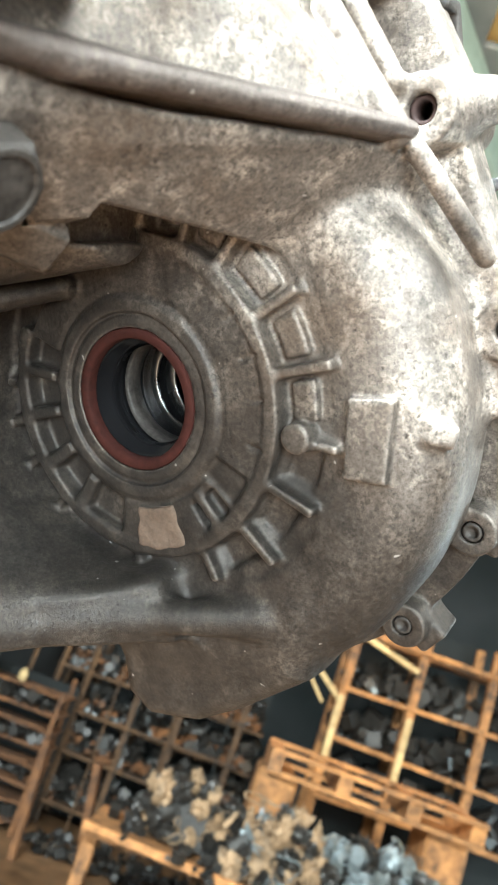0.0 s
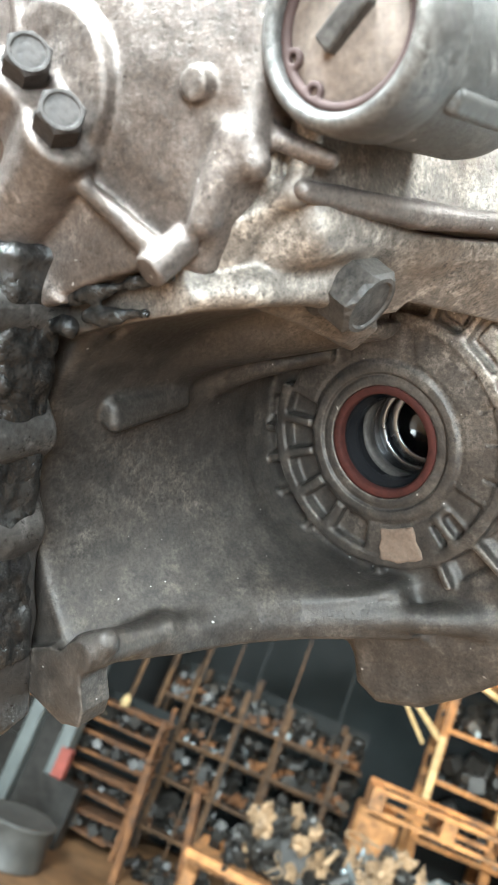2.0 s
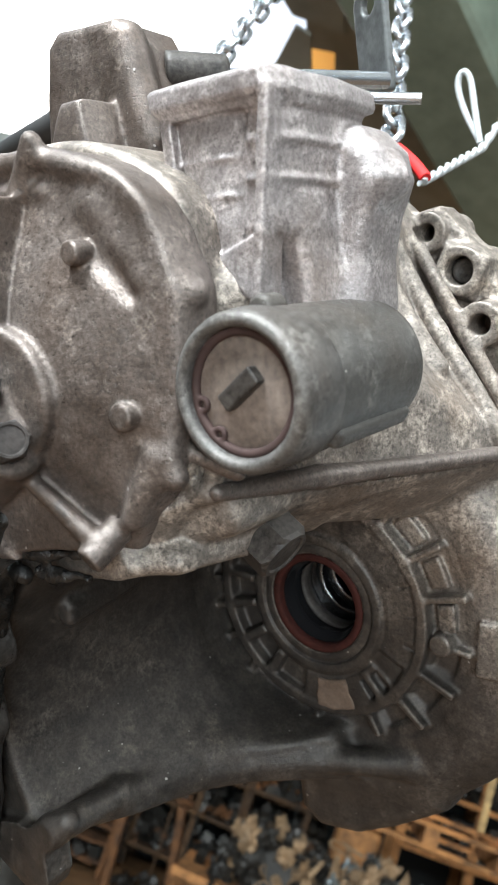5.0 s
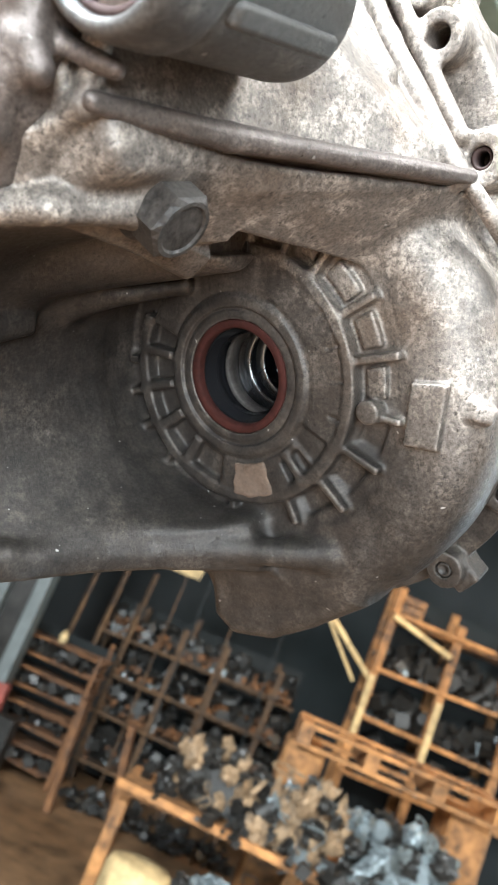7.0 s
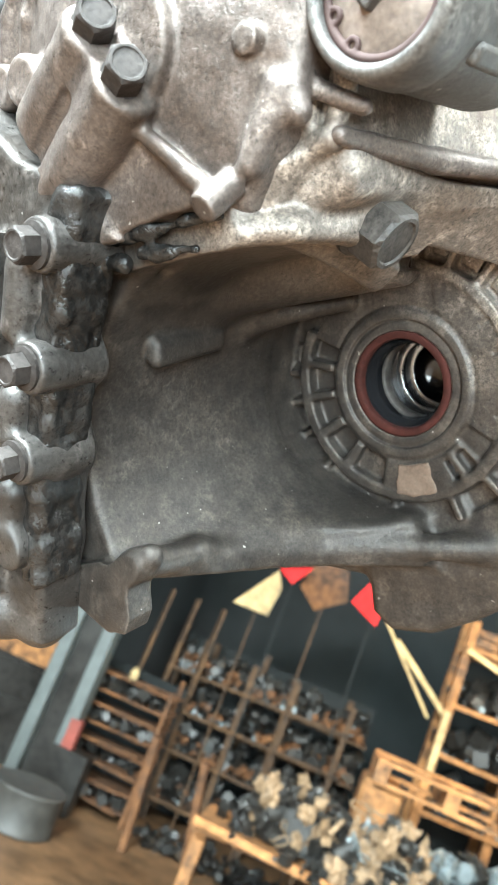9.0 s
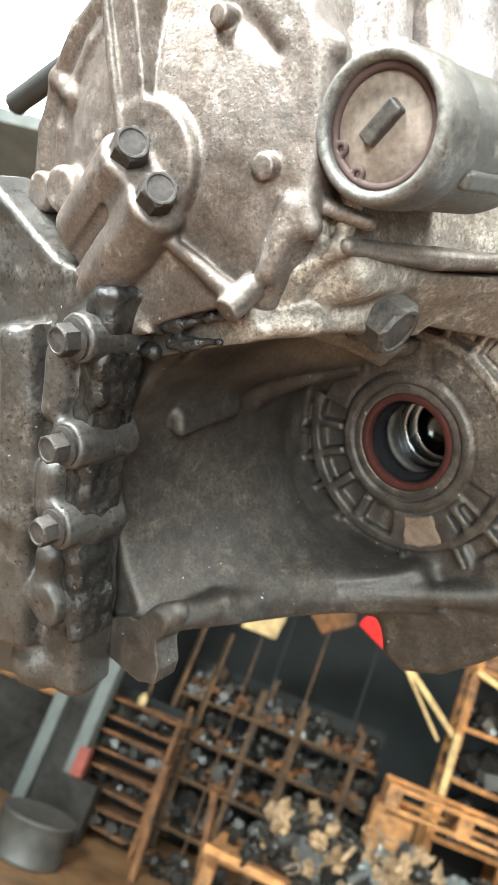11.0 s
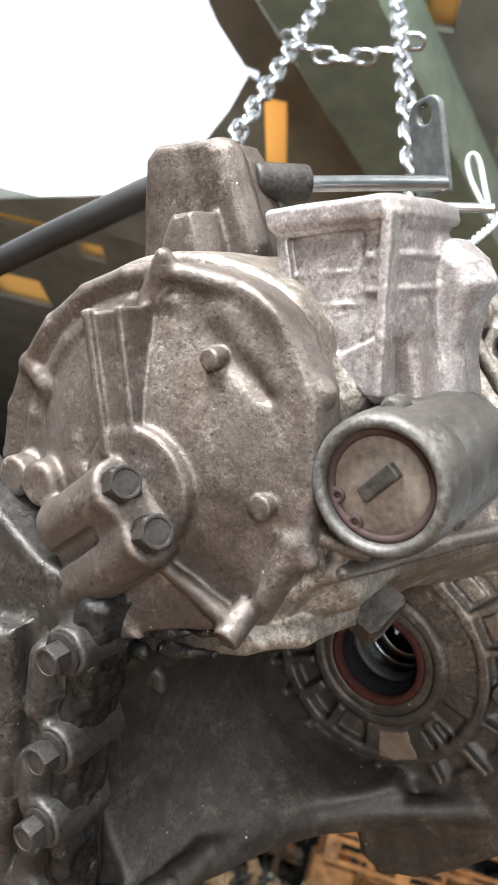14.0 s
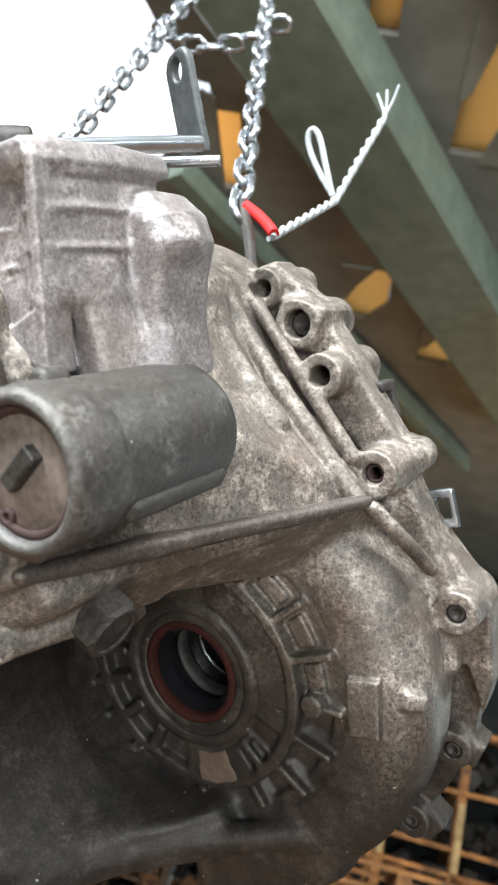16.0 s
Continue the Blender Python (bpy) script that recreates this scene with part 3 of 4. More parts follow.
# darker metal than the case: oil plus the cylinder's shadow on the shelf
cast_part("rib", rib_shape, (36, -160, 76), (132, 28, 116), 0.9, COVER, gearbox, "long rib darkened for oil and the cylinder's shadow")
cast_part("casting_pad", lambda p: sector_slab(p, -98, -74.5, 47, 65, -4.2, 4) + lumps(p, 4.0, 0.8) + lumps(p, 1.6, 0.3), (-14, -8, -70), (24, 6, -40), 0.8, PAD, gearbox, "mud-coated casting pad")


def hull_web(p):
    # the flat web that ties the two sleeve-bolt bosses together
    d = drum(p, (-53, -179.5, 121.5), (3, -190, 143.5), 9.5, 1.5)
    for k in (0.3, 0.5, 0.7):
        d = np.minimum(d, drum(p, (-56 + 6 * k, -179, 135 - 27 * k), (-2.5 + 11 * k, -190, 154 - 21 * k), 10.5, 1.5))
    return d


def rear_cover_shape(p):
    x, y, z = p[:, 0], p[:, 1], p[:, 2]
    back = drum(p, (-6, -164, 141), (-6, -140, 141), 101, 4)
    front = drum(p, (-5, -186, 145), (-5, -150, 145), 85, 5)
    # the front is slightly domed
    front = smax(front, -183 + 0.0036 * ((x + 5) ** 2 + (z - 150) ** 2) - y, 5)
    d = smin(back, front, 6)
    d = smax(d, poly(p, [(-130, 85), (34, 85), (50, 103), (64, 124), (73, 150), (76, 178), (68, 210), (40, 262), (-130, 262)], -230, -100, 2), 6)
    # sunken field beside the band, the band itself, the round pad
    d = smax(d, -poly(p, [(-10, 214), (-11, 168), (-30, 160), (-70, 172), (-66, 192), (-42, 210)], -200, -175.5, 4), 4)
    d = smin(d, poly(p, [(-9, 224), (10, 222), (3, 168), (-13, 168)], -184.5, -160, 1.5), 2)
    d = smin(d, poly(p, [(-10, 225), (-5.5, 225), (-10, 166), (-14.5, 166)], -187.5, -160, 1.2), 1)
    d = smin(d, poly(p, [(6.5, 223), (10, 223), (4, 167), (0.5, 167)], -186, -160, 1.0), 1)
    d = smin(d, drum(p, (-2, -186, 150), (-2, -170, 150), 27, 3), 3)
    # two long bosses for the sleeve bolts joined by a web, and the strut with its pin
    for a, b in (((-56, -179, 135), (-2, -191, 154)), ((-50, -179, 108), (9, -191, 133))):
        d = smin(d, drum(p, a, b, 12.5, 2.5), 3)
    d = smin(d, poly(p, [(-52, 120), (-12, 134), (4, 152), (12, 138), (10, 124), (-46, 96)], -189, -165, 3), 4)
    d = smin(d, hull_web(p), 3)
    d = smax(d, -rod(p, (-60, -189, 119), (-20, -196, 134.5), 5, 4.2), 1)
    d = smin(d, poly(p, [(-66, 84), (-60, 112), (-36, 118), (-26, 92), (-20, 84)], -181, -160, 3), 4)
    d = smin(d, rod(p, (4, -185, 121), (29, -178, 93), 3.4), 3)
    d = smin(d, drum(p, (33, -168, 96), (28, -182.5, 87), 5.8, 1.0), 1.5)
    d = smin(d, poly(p, [(-34, 86), (-40, 108), (8, 118), (30, 90)], -179, -150, 2), 4)
    # rim beads at the top and the shoulder ridges towards the flank
    for k in range(9):
        a, b = radians(58 + 15 * k), radians(58 + 15 * (k + 1))
        d = smin(d, rod(p, (-6 + 97 * math.cos(a), -163, 141 + 97 * math.sin(a)), (-6 + 97 * math.cos(b), -163, 141 + 97 * math.sin(b)), 3.4), 3)
        d = smin(d, rod(p, (-5 + 81 * math.cos(b), -163, 145 + 81 * math.sin(b)), (-5 + 81 * math.cos(b + 0.26), -163, 145 + 81 * math.sin(b + 0.26)), 3.2), 3)
    d = smin(d, rod(p, (8, -166, 226), (20, -166, 240), 4), 4)
    d = smin(d, rod(p, (-62, -166, 200), (-74, -162, 211), 4), 4)
    d = smin(d, rod(p, (41, -161, 214), (64, -155, 184), 5, 5), 6)
    d = smax(d, -rod(p, (37, -172, 206), (57, -165, 180), 3.5, 3), 5)
    d = smin(d, rod(p, (60, -158, 182), (76, -154, 176), 6, 4), 5)
    d = smin(d, rod(p, (59, -163, 140), (60, -163, 114), 4, 5), 4)
    d = smin(d, rod(p, (55, -166, 122), (42, -169, 100), 5, 4.5), 5)
    d = smin(d, rod(p, (62, -156, 122), (78, -150, 112), 3.5, 3), 3)
    d = smin(d, drum(p, (50, -175.2, 138), (50, -160, 138), 5, 0.8), 1)
    d = smax(d, -drum(p, (37, -200, 198), (37, -172.6, 198), 5, 0.5), 1)
    d = smin(d, drum(p, (38.5, -174.6, 197), (38.5, -160, 197), 4.4, 0.6), 0.5)
    d = smin(d, drum(p, (-62, -183, 156), (-62, -160, 156), 11, 4), 4)
    d = smin(d, drum(p, (-84, -178, 160), (-84, -150, 160), 10, 3), 4)
    return d + lumps(p, 8.0, 0.5) + lumps(p, 2.6, 0.16)


cast_part("rear_cover", rear_cover_shape, (-112, -208, 80), (82, -134, 250), 1.0, COVER, gearbox, "round ribbed end cover")


def side_cover_shape(p):
    x, y, z = p[:, 0], p[:, 1], p[:, 2]
    d = poly(p, [(-30, 108), (-54, 54), (-76, -2), (-94, -54), (-110, -98), (-185, -98), (-185, 190), (-104, 172), (-62, 124)], -192, -165, 4)
    d = smin(d, poly(p, [(-70, 96), (-88, 40), (-112, -20), (-128, -70), (-185, -70), (-185, 100)], -207, -180, 6), 5)
    d = smin(d, rod(p, (-84, -205, 92), (-116, -205, 6), 6), 5)
    d = smin(d, rod(p, (-62, -196, 80), (-72, -196, 56), 8), 5)
    d = smin(d, rod(p, (-84, -196, 26), (-92, -196, 8), 8), 5)
    d = smin(d, rod(p, (-100, -196, -18), (-108, -196, -36), 8), 5)
    for cx, cz in ((-40, 86), (-61, 39), (-81, -1), (-104, -44)):
        d = smin(d, drum(p, (cx - 2, -203, cz), (cx - 2, -166, cz), 11.5, 2), 6)
    d = smin(d, ball(p, (-142, -186, -84), 17), 6)
    d = smin(d, ball(p, (-122, -180, -92), 13), 6)
    return d + lumps(p, 7.0, 0.7)


cast_part("side_cover", side_cover_shape, (-185, -215, -115), (-15, -158, 195), 1.1, OILED, gearbox, "oil-soaked side cover")


def sealant_shape(p):
    path = ((-26, 104), (-46, 66), (-56, 50), (-66, 26), (-76, 6), (-86, -20), (-92, -40), (-99, -62))
    d = np.full(len(p), 1e3, dtype=np.float32)
    for (ax, az), (bx, bz) in zip(path, path[1:]):
        tilt = math.degrees(math.atan2(ax - bx, az - bz))
        d = smin(d, box(p, ((ax + bx) / 2 - 3, -182, (az + bz) / 2), (8.0, 14, math.hypot(ax - bx, az - bz) / 2 + 3), 5, (0, tilt, 0)), 3)
    # black grease pressed out under the end cover and smeared along the lip
    for a, b, ra, rb in (((-34, -172, 90), (-8, -174, 86), 6, 3.2), ((-8, -174, 86), (26, -171, 86), 3.2, 2), ((-46, -172, 80), (-26, -174, 76), 5, 3.5), ((-12, -174, 78), (12, -171, 76), 3, 2.5)):
        d = smin(d, rod(p, a, b, ra, rb), 4)
    return d + lumps(p, 3.1, 1.2) + lumps(p, 8.0, 1.0) + lumps(p * np.float32((1, 1, 0.35)), 1.5, 0.7)


cast_part("sealant", sealant_shape, (-125, -202, -98), (32, -158, 116), 0.9, BLACKOIL, gearbox, "wet black oily sealant bead")


def valve_shape(p):
    # level: the top leans down towards the flank
    q = p + v3(0, 0, 1) * (0.14 * (p[:, 0] - 54))[:, None]
    d = smax(poly(p, [(51, 250), (104, 246), (90, 170), (84, 168), (56, 196), (50, 206)], -134, -122, 3), poly(q, [(48, -131), (106, -134), (106, -70), (48, -70)], 150, 252, 3, (0, 1, 2)), 2)
    d = smin(d, poly(p, [(51, 250), (90, 246), (87, 172), (82, 168), (60, 186), (50, 206)], -128, -74, 3), 1)
    # sunken window with its two ribs, and the small pocket below it
    bulge = p[:, 1] + 130.5 - 0.0075 * (p[:, 0] - 78) ** 2
    d = smax(d, -smax(poly(p, [(57, 240), (98, 234.5), (89.5, 194), (72, 190), (55, 207)], -160, -118, 2), bulge, 1), 1.2)
    for za, zb in ((225, 219), (212, 206)):
        d = smin(d, rod(p, (56, -127.0, za), (78, -130.6, (za + zb) / 2), 0.9), 1)
        d = smin(d, rod(p, (78, -130.6, (za + zb) / 2), (94, -128.2, zb), 0.9), 1)
    # upright edge rib, thin top flange
    d = smin(d, box(p, (95.3, -132.5, 206), (2.2, 4, 36), 1.5, (0, 13.5, 0)), 1.5)
    d = smin(d, poly(q, [(50, -134), (102, -137), (108, -127), (111, -97), (110, -70), (50, -70)], 243, 253, 3, (0, 1, 2)), 2)
    # rounded pot beside the window, with thin hoops
    lean = q - v3(1, 0, 0) * (0.2 * (p[:, 2] - 206))[:, None]
    pot = poly(lean, [(86, -131), (97, -131), (101, -118), (102, -99), (100, -75), (82, -75)], 197, 248, 4, (0, 1, 2))
    for zz in (217, 230, 242):
        pot = smin(pot, poly(lean, [(86, -132), (97.6, -132), (102, -118.6), (103, -99), (101, -75), (82, -75)], zz - 1.2, zz + 1.2, 1, (0, 1, 2)), 1.5)
    d = smin(d, pot, 2)
    d = smin(d, poly(p, [(84, 162), (90, 205), (100, 205), (100, 162)], -120, -60, 5), 4)
    # rough column behind it
    d = smin(d, poly(p, [(98, 231), (112, 229), (120, 219), (121, 208), (114, 196), (109, 180), (107, 160), (90, 160)], -96, -60, 9), 5)
    d = smin(d, drum(p, (114, -84, 207), (122, -77, 210), 6, 3), 7)
    return d + lumps(p, 6.0, 0.3)


cast_part("valve_housing", valve_shape, (44, -144, 155), (140, -50, 264), 0.85, BRIGHT, gearbox, "chalky cast valve housing")


def bracket_shape(p):
    d = poly(p, [(-40, 240), (-24, 298), (-16, 303), (18, 296), (22, 286), (27, 252), (30, 236)], -112, -70, 5)
    d = smin(d, poly(p, [(-14, 240), (2, 264), (14, 263), (16, 236)], -134, -100, 4), 4)
    d = smax(d, -rod(p, (0, -118, 300), (6, -118, 250), 6), 4)
    d = smin(d, rod(p, (18, -104, 288), (24, -104, 246), 8), 4)
    return d + lumps(p, 6.0, 0.5)


cast_part("mount_bracket", bracket_shape, (-50, -140, 228), (45, -60, 310), 1.1, COVER, gearbox, "cast mount bracket")

# shift cylinder with its cap
AT = mm(95, 0, 141)
cylinder = part("shift_cylinder", lathe([(0, -150), (25, -150), (26.6, -148), (26.8, -140), (26.8, -86), (26, -80), (24, -76.5), (20, -74), (0, -74)]), TUBE, gearbox, "grey steel shift cylinder", AT, True)
cap = part("cap", lathe([(21.4, -157), (21.4, -163), (22.4, -165.5), (24.2, -166), (26, -165), (27.2, -162), (27.8, -154), (27.7, -143.5), (27.2, -142.5), (25.5, -142.3), (21, -142.3), (21.4, -157)]), CAPRIM, cylinder, "worn steel cap rim", None, True)
part("plate", lathe([(0, -160.5), (19, -160.5), (19.6, -160), (21.4, -159.5), (21.4, -156), (0, -156)]), CAPTAN, cylinder, "tan rusted end plate", None, True)


def snap_shape(p):
    q = np.hypot(np.hypot(p[:, 0], p[:, 2]) - 20.2, p[:, 1] + 160.9) - 1.7
    ang = np.degrees(np.arctan2(p[:, 2], p[:, 0]))
    for a in (188, 226):
        c, s = 18.2 * math.cos(radians(a)), 18.2 * math.sin(radians(a))
        q = smin(q, drum(p, (c, -162.2, s), (c, -160, s), 3, 0.4), 0.5)
        q = smax(q, -drum(p, (c, -170, s), (c, -150, s), 1.2, 0.1), 0.2)
    return q


cast_part("snap_ring", snap_shape, (-24, -165, -24), (24, -158, 24), 0.5, SNAP, cylinder, "rust-red snap ring")
cast_part("bar", lambda p: box(p, (0, -162, 1.5), (8.6, 2.6, 3.3), 0.9, (0, -31, 0)), (-13, -166, -10), (13, -158, 12), 0.5, STEEL, cylinder, "raised grey bar")
cast_part("ledge", lambda p: box(p, (16, -112, -19.4), (4.5, 27, 4), 2.5, (0, 40, 0)), (6, -146, -32), (30, -70, -10), 0.8, TUBE, cylinder)
cast_part("lug", lambda p: drum(p, (4, -152, 26), (4, -140, 26), 5, 2.5), (-4, -164, 18), (12, -134, 36), 0.7, TUBE, cylinder)


# bolts: a hexagon head on a washer flange, pointing along -Y
def bolt_mesh(across, high, flange):
    bm = bmesh.new()
    rings = []
    prof = ((flange, 0.0), (flange, -flange * 0.16), (across * 0.56, -flange * 0.24))
    n = 24
    for r, y in prof:
        rings.append([bm.verts.new((r * math.cos(i * math.tau / n) / 1000, y / 1000, r * math.sin(i * math.tau / n) / 1000)) for i in range(n)])
    hexa = lambda i: across / 2 / max(math.cos((i * math.tau / n + math.pi / 6) % (math.pi / 3) - math.pi / 6), 0.8)
    for y in (-flange * 0.24, -high + across * 0.09):
        rings.append([bm.verts.new((hexa(i) * math.cos(i * math.tau / n) / 1000, y / 1000, hexa(i) * math.sin(i * math.tau / n) / 1000)) for i in range(n)])
    # round chamfer and the slightly dished end
    for r, y in ((across * 0.475, -high), (across * 0.41, -high), (across * 0.38, -high + across * 0.035)):
        rings.append([bm.verts.new((r * math.cos(i * math.tau / n) / 1000, y / 1000, r * math.sin(i * math.tau / n) / 1000)) for i in range(n)])
    for a, b in zip(rings, rings[1:]):
        for i in range(n):
            bm.faces.new((a[i], a[i - 1], b[i - 1], b[i]))
    bm.faces.new(rings[-1])
    bmesh.ops.recalc_face_normals(bm, faces=bm.faces)
    return bm


def aimed(at, way, spin=0.0):
    """The pose of a bolt at a place (mm) whose head points along way."""
    q = Vector((0, -1, 0)).rotation_difference(Vector(way))
    return Matrix.Translation(Vector(at) / 1000) @ q.to_matrix().to_4x4() @ pose(0, 0, 0, 0, spin, 0)


for at, spin in (((-42, -203, 86), 10), ((-63, -203, 39), 25), ((-83, -203, -1), 5)):
    part("bolt", bolt_mesh(13, 10.5, 9.5), BOLT, gearbox, "oily flange bolt", aimed(at, (0, -1, 0), spin))
for at, spin in (((-3, -193, 154), 12), ((8, -193, 134), 20)):
    part("sleeve_bolt", bolt_mesh(13.6, 12, 7.4), BOLT, gearbox, "hexagon sleeve bolt", aimed(at, (0.86, -0.42, 0.18), spin))
part("filler_plug", bolt_mesh(24, 19, 16), STEEL, gearbox, "large hexagon filler plug", aimed((51, -111, 81), (0.745, -0.04, -0.665), 6))

for (x, y, z), r in (((93, 46, 176), 6.6), ((143, 47, 13), 4.9), ((119, 62, -72), 4.3), ((84, 62, -119), 4.3)):
    part("stud", lathe([(0, y), (r * 0.55, y), (r * 0.6, y - 1.2), (r * 0.9, y - 1.2), (r, y - 0.6), (r, y + 12), (0, y + 12)], 24), STEEL, gearbox, "dull stud in a flange hole", mm(x, 0, z), True)
part("rust_ring", lathe([(3.6, 33), (5.1, 33), (5.3, 34), (5.3, 46), (3.6, 46), (3.6, 33)], 24), SNAP, gearbox, "rusty ring in a flange hole", mm(121, 0, 93), True)

# bore: seal, bearing rings, shaft splines
part("oil_seal", lathe([(30.4, 6), (30.4, -2.4), (29.8, -3.0), (26.6, -3.0), (25.8, -2.0), (25.6, 4), (30.4, 8)]), RUBBER, gearbox, "brown rubber oil seal", None, True)
part("seal_lip", lathe([(25.6, 2), (25.0, 5), (23.0, 8), (21.6, 12), (23, 13), (26, 13), (26.4, 8)]), DARK, gearbox, "black seal lip", None, True)
part("bore_sleeve", lathe([(30.4, 8), (26, 13), (25.6, 14), (24.4, 15), (24.4, 15.6), (25.6, 16.4), (25.6, 17.4), (24.6, 18.4), (25.6, 19.6), (25.4, 30), (24.2, 31), (24.2, 33), (25.4, 34), (25.4, 62), (0, 62)]), DARK, gearbox, "", None, True)
for y, r0, r1, wide in ((21, 25.4, 23.4, 9), (40, 25.4, 21.6, 1.2), (51, 25.2, 19.2, 1.2)):
    part("bearing_ring", lathe([(r0, y), (r1 + 0.8, y), (r1, y + 0.6), (r1, y + wide), (r1 + 1, y + wide + 0.8), (r0, y + wide + 0.8)]), SHINY if wide < 5 else STEEL, gearbox, "machined ring", None, True)


def spline_mesh():
    bm = bmesh.new()
    n = 28
    rings = []
    for y in (50, 58):
        rings.append([bm.verts.new(((17 if i % 2 else 14.6) * math.cos(i * math.pi / n) / 1000, y / 1000, (17 if i % 2 else 14.6) * math.sin(i * math.pi / n) / 1000)) for i in range(2 * n)])
    for i in range(2 * n):
        bm.faces.new((rings[0][i], rings[0][i - 1], rings[1][i - 1], rings[1][i]))
    bmesh.ops.recalc_face_normals(bm, faces=bm.faces)
    return bm


part("spline", spline_mesh(), DARK, gearbox, "black oily shaft splines")


# selector shaft, lever and clips on top
def tube(name, pts, r, material, parent=None, label="", res=8):
    """A round bar along points given in millimetres of the gearbox."""
    cu = bpy.data.curves.new(name, "CURVE")
    cu.dimensions, cu.bevel_depth, cu.bevel_resolution, cu.use_fill_caps = "3D", r / 1000, 3, True
    sp = cu.splines.new("NURBS")
    sp.points.add(len(pts) - 1)
    for q, pt in zip(sp.points, pts):
        q.co = (*(Vector(pt) / 1000), 1)
    sp.use_endpoint_u, sp.order_u, sp.resolution_u = True, min(4, len(pts)), res
    me = bpy.data.meshes.new_from_object(bpy.data.objects.new(name, cu))
    me.name = name
    me.materials.append(material)
    me.polygons.foreach_set("use_smooth", np.full(len(me.polygons), True))
    ob = new(name, me)
    ob.parent = parent
    return tagged(ob, label)


cast_part("shaft_nut", lambda p: drum(p, (18, -84, 279), (36, -62, 275), 9, 2), (5, -100, 262), (50, -48, 292), 0.9, STEEL, gearbox)
tube("selector_shaft", [(34, -64, 275), (60, -30, 272), (84, 0, 268)], 4, ZINC, gearbox, "bright selector shaft")
def lever_shape(p):
    q = (p - v3(76, 6, 272)) @ np.array(Euler((0, radians(4), radians(-30))).to_matrix(), dtype=np.float32)
    d = smax(np.hypot(np.maximum(np.abs(q[:, 0]) - 4, 0), np.maximum(q[:, 2] - 34, 0)) - 9, smax(np.abs(q[:, 1]) - 2.2, -q[:, 2] - 8, 1), 1.5)
    d = smax(d, -np.hypot(np.maximum(np.abs(q[:, 0]) - 1, 0), q[:, 2] - 34) + 4.5, 1)
    d = smin(d, box(q, (10, 1, 16), (2, 4, 14), 1), 2)
    d = smin(d, ball(q, (0, -3, 8), 8), 3)
    return smin(d, box(q, (0, 0, -6), (20, 7, 4), 2), 3)


cast_part("selector_lever", lever_shape, (44, -34, 250), (112, 44, 326), 1.0, LEVER, gearbox, "flat grey selector lever with an eye")
tube("pointer", [(60, -70, 258), (90, -58, 250), (118, -44, 243)], 2.4, ZINC, gearbox, "thin steel pin")
cast_part("clip", lambda p: smax(box(p, (117, 66, 122), (8, 9, 15), 2), -box(p, (122, 60, 122), (6, 8, 9), 1), 1), (100, 50, 100), (140, 85, 145), 0.9, STEEL, gearbox, "bent spring clip")
cast_part("stud_plate", lambda p: smax(box(p, (133, 82, 60), (9, 2.5, 11), 1), -box(p, (135, 82, 60), (4, 6, 6), 0.5), 0.5), (120, 74, 44), (150, 92, 76), 0.8, ZINC, gearbox)
tube("hose", [(-330, 0, 300), (-268, 0, 305), (-202, 0, 311), (-144, 0, 314), (-100, 0, 318), (-50, -10, 312), (-20, -30, 280)], 10, HOSE, gearbox, "thick black breather hose")
tube("lifting_eye", [(50, 70, 196), (40, 100, 225), (26, 130, 252), (14, 144, 272)], 4, STEEL, gearbox, "bent steel lifting eye")


# ---- chains, cord ----
def link_mesh(long, wide, wire):
    """One oval chain link along Z."""
    pts, faces, n, m = [], [], 20, 8
    for i in range(n):
        a = i * math.tau / n
        c = Vector((wide * math.cos(a), 0, wide * math.sin(a) + math.copysign(long, math.sin(a)) * (abs(math.sin(a)) > 1e-6)))
        o = Vector((math.cos(a), 0, math.sin(a)))
        for j in range(m):
            b = j * math.tau / m
            pts.append(c + o * wire * math.cos(b) + Vector((0, 1, 0)) * wire * math.sin(b))
    for i in range(n):
        for j in range(m):
            faces.append((i * m + j, i * m + (j + 1) % m, (i + 1) % n * m + (j + 1) % m, (i + 1) % n * m + j))
    return mesh_of("link", pts, faces, ZINC)


LINK = link_mesh(0.007, 0.0075, 0.0028)


def chain(a, b, label, sag=0.0, pitch=0.0235):
    """A hanging chain of links from a to b (world)."""
    a, b = Vector(a), Vector(b)
    root = tagged(new("chain"), label, "chain", "lifting chains")
    root.location = a
    n = int((b - a).length / pitch)
    q = Vector((0, 0, 1)).rotation_difference((b - a).normalized()).to_matrix().to_4x4()
    for i in range(n + 1):
        ob = new("link", LINK)
        at = (b - a) * i / n + Vector((0, 0, -sag * math.sin(math.pi * i / n)))
        ob.matrix_basis = Matrix.Translation(at) @ q @ pose(0, 0, 0, 0, 0, 45 + 90 * (i % 2) + random.uniform(-12, 12))
        ob.parent = root
    return root


def at_gearbox(x, y, z):
    return HANG @ Vector((x / 1000, y / 1000, z / 1000))


apex, low_r, low_l = at_gearbox(-215, 890, 900), at_gearbox(16, 140, 268), at_gearbox(-160, 40, 270)
chain(low_r, apex, "galvanised steel lifting chain hooked to the gearbox's lifting eye")
chain(low_l, apex, "galvanised steel lifting chain slung behind the gearbox")
chain(apex, (apex[0], apex[1], 5.0), "galvanised hoist chain that hangs from the roof")
chain(at_gearbox(-205, 440, 560), at_gearbox(-66, 440, 505), "slack dull loop of lifting chain", 0.03)
tube("sling", [(-160, 40, 270), (-120, 20, 255), (-80, 0, 232)], 7, STEEL, gearbox, "steel sling hook on the gearbox")

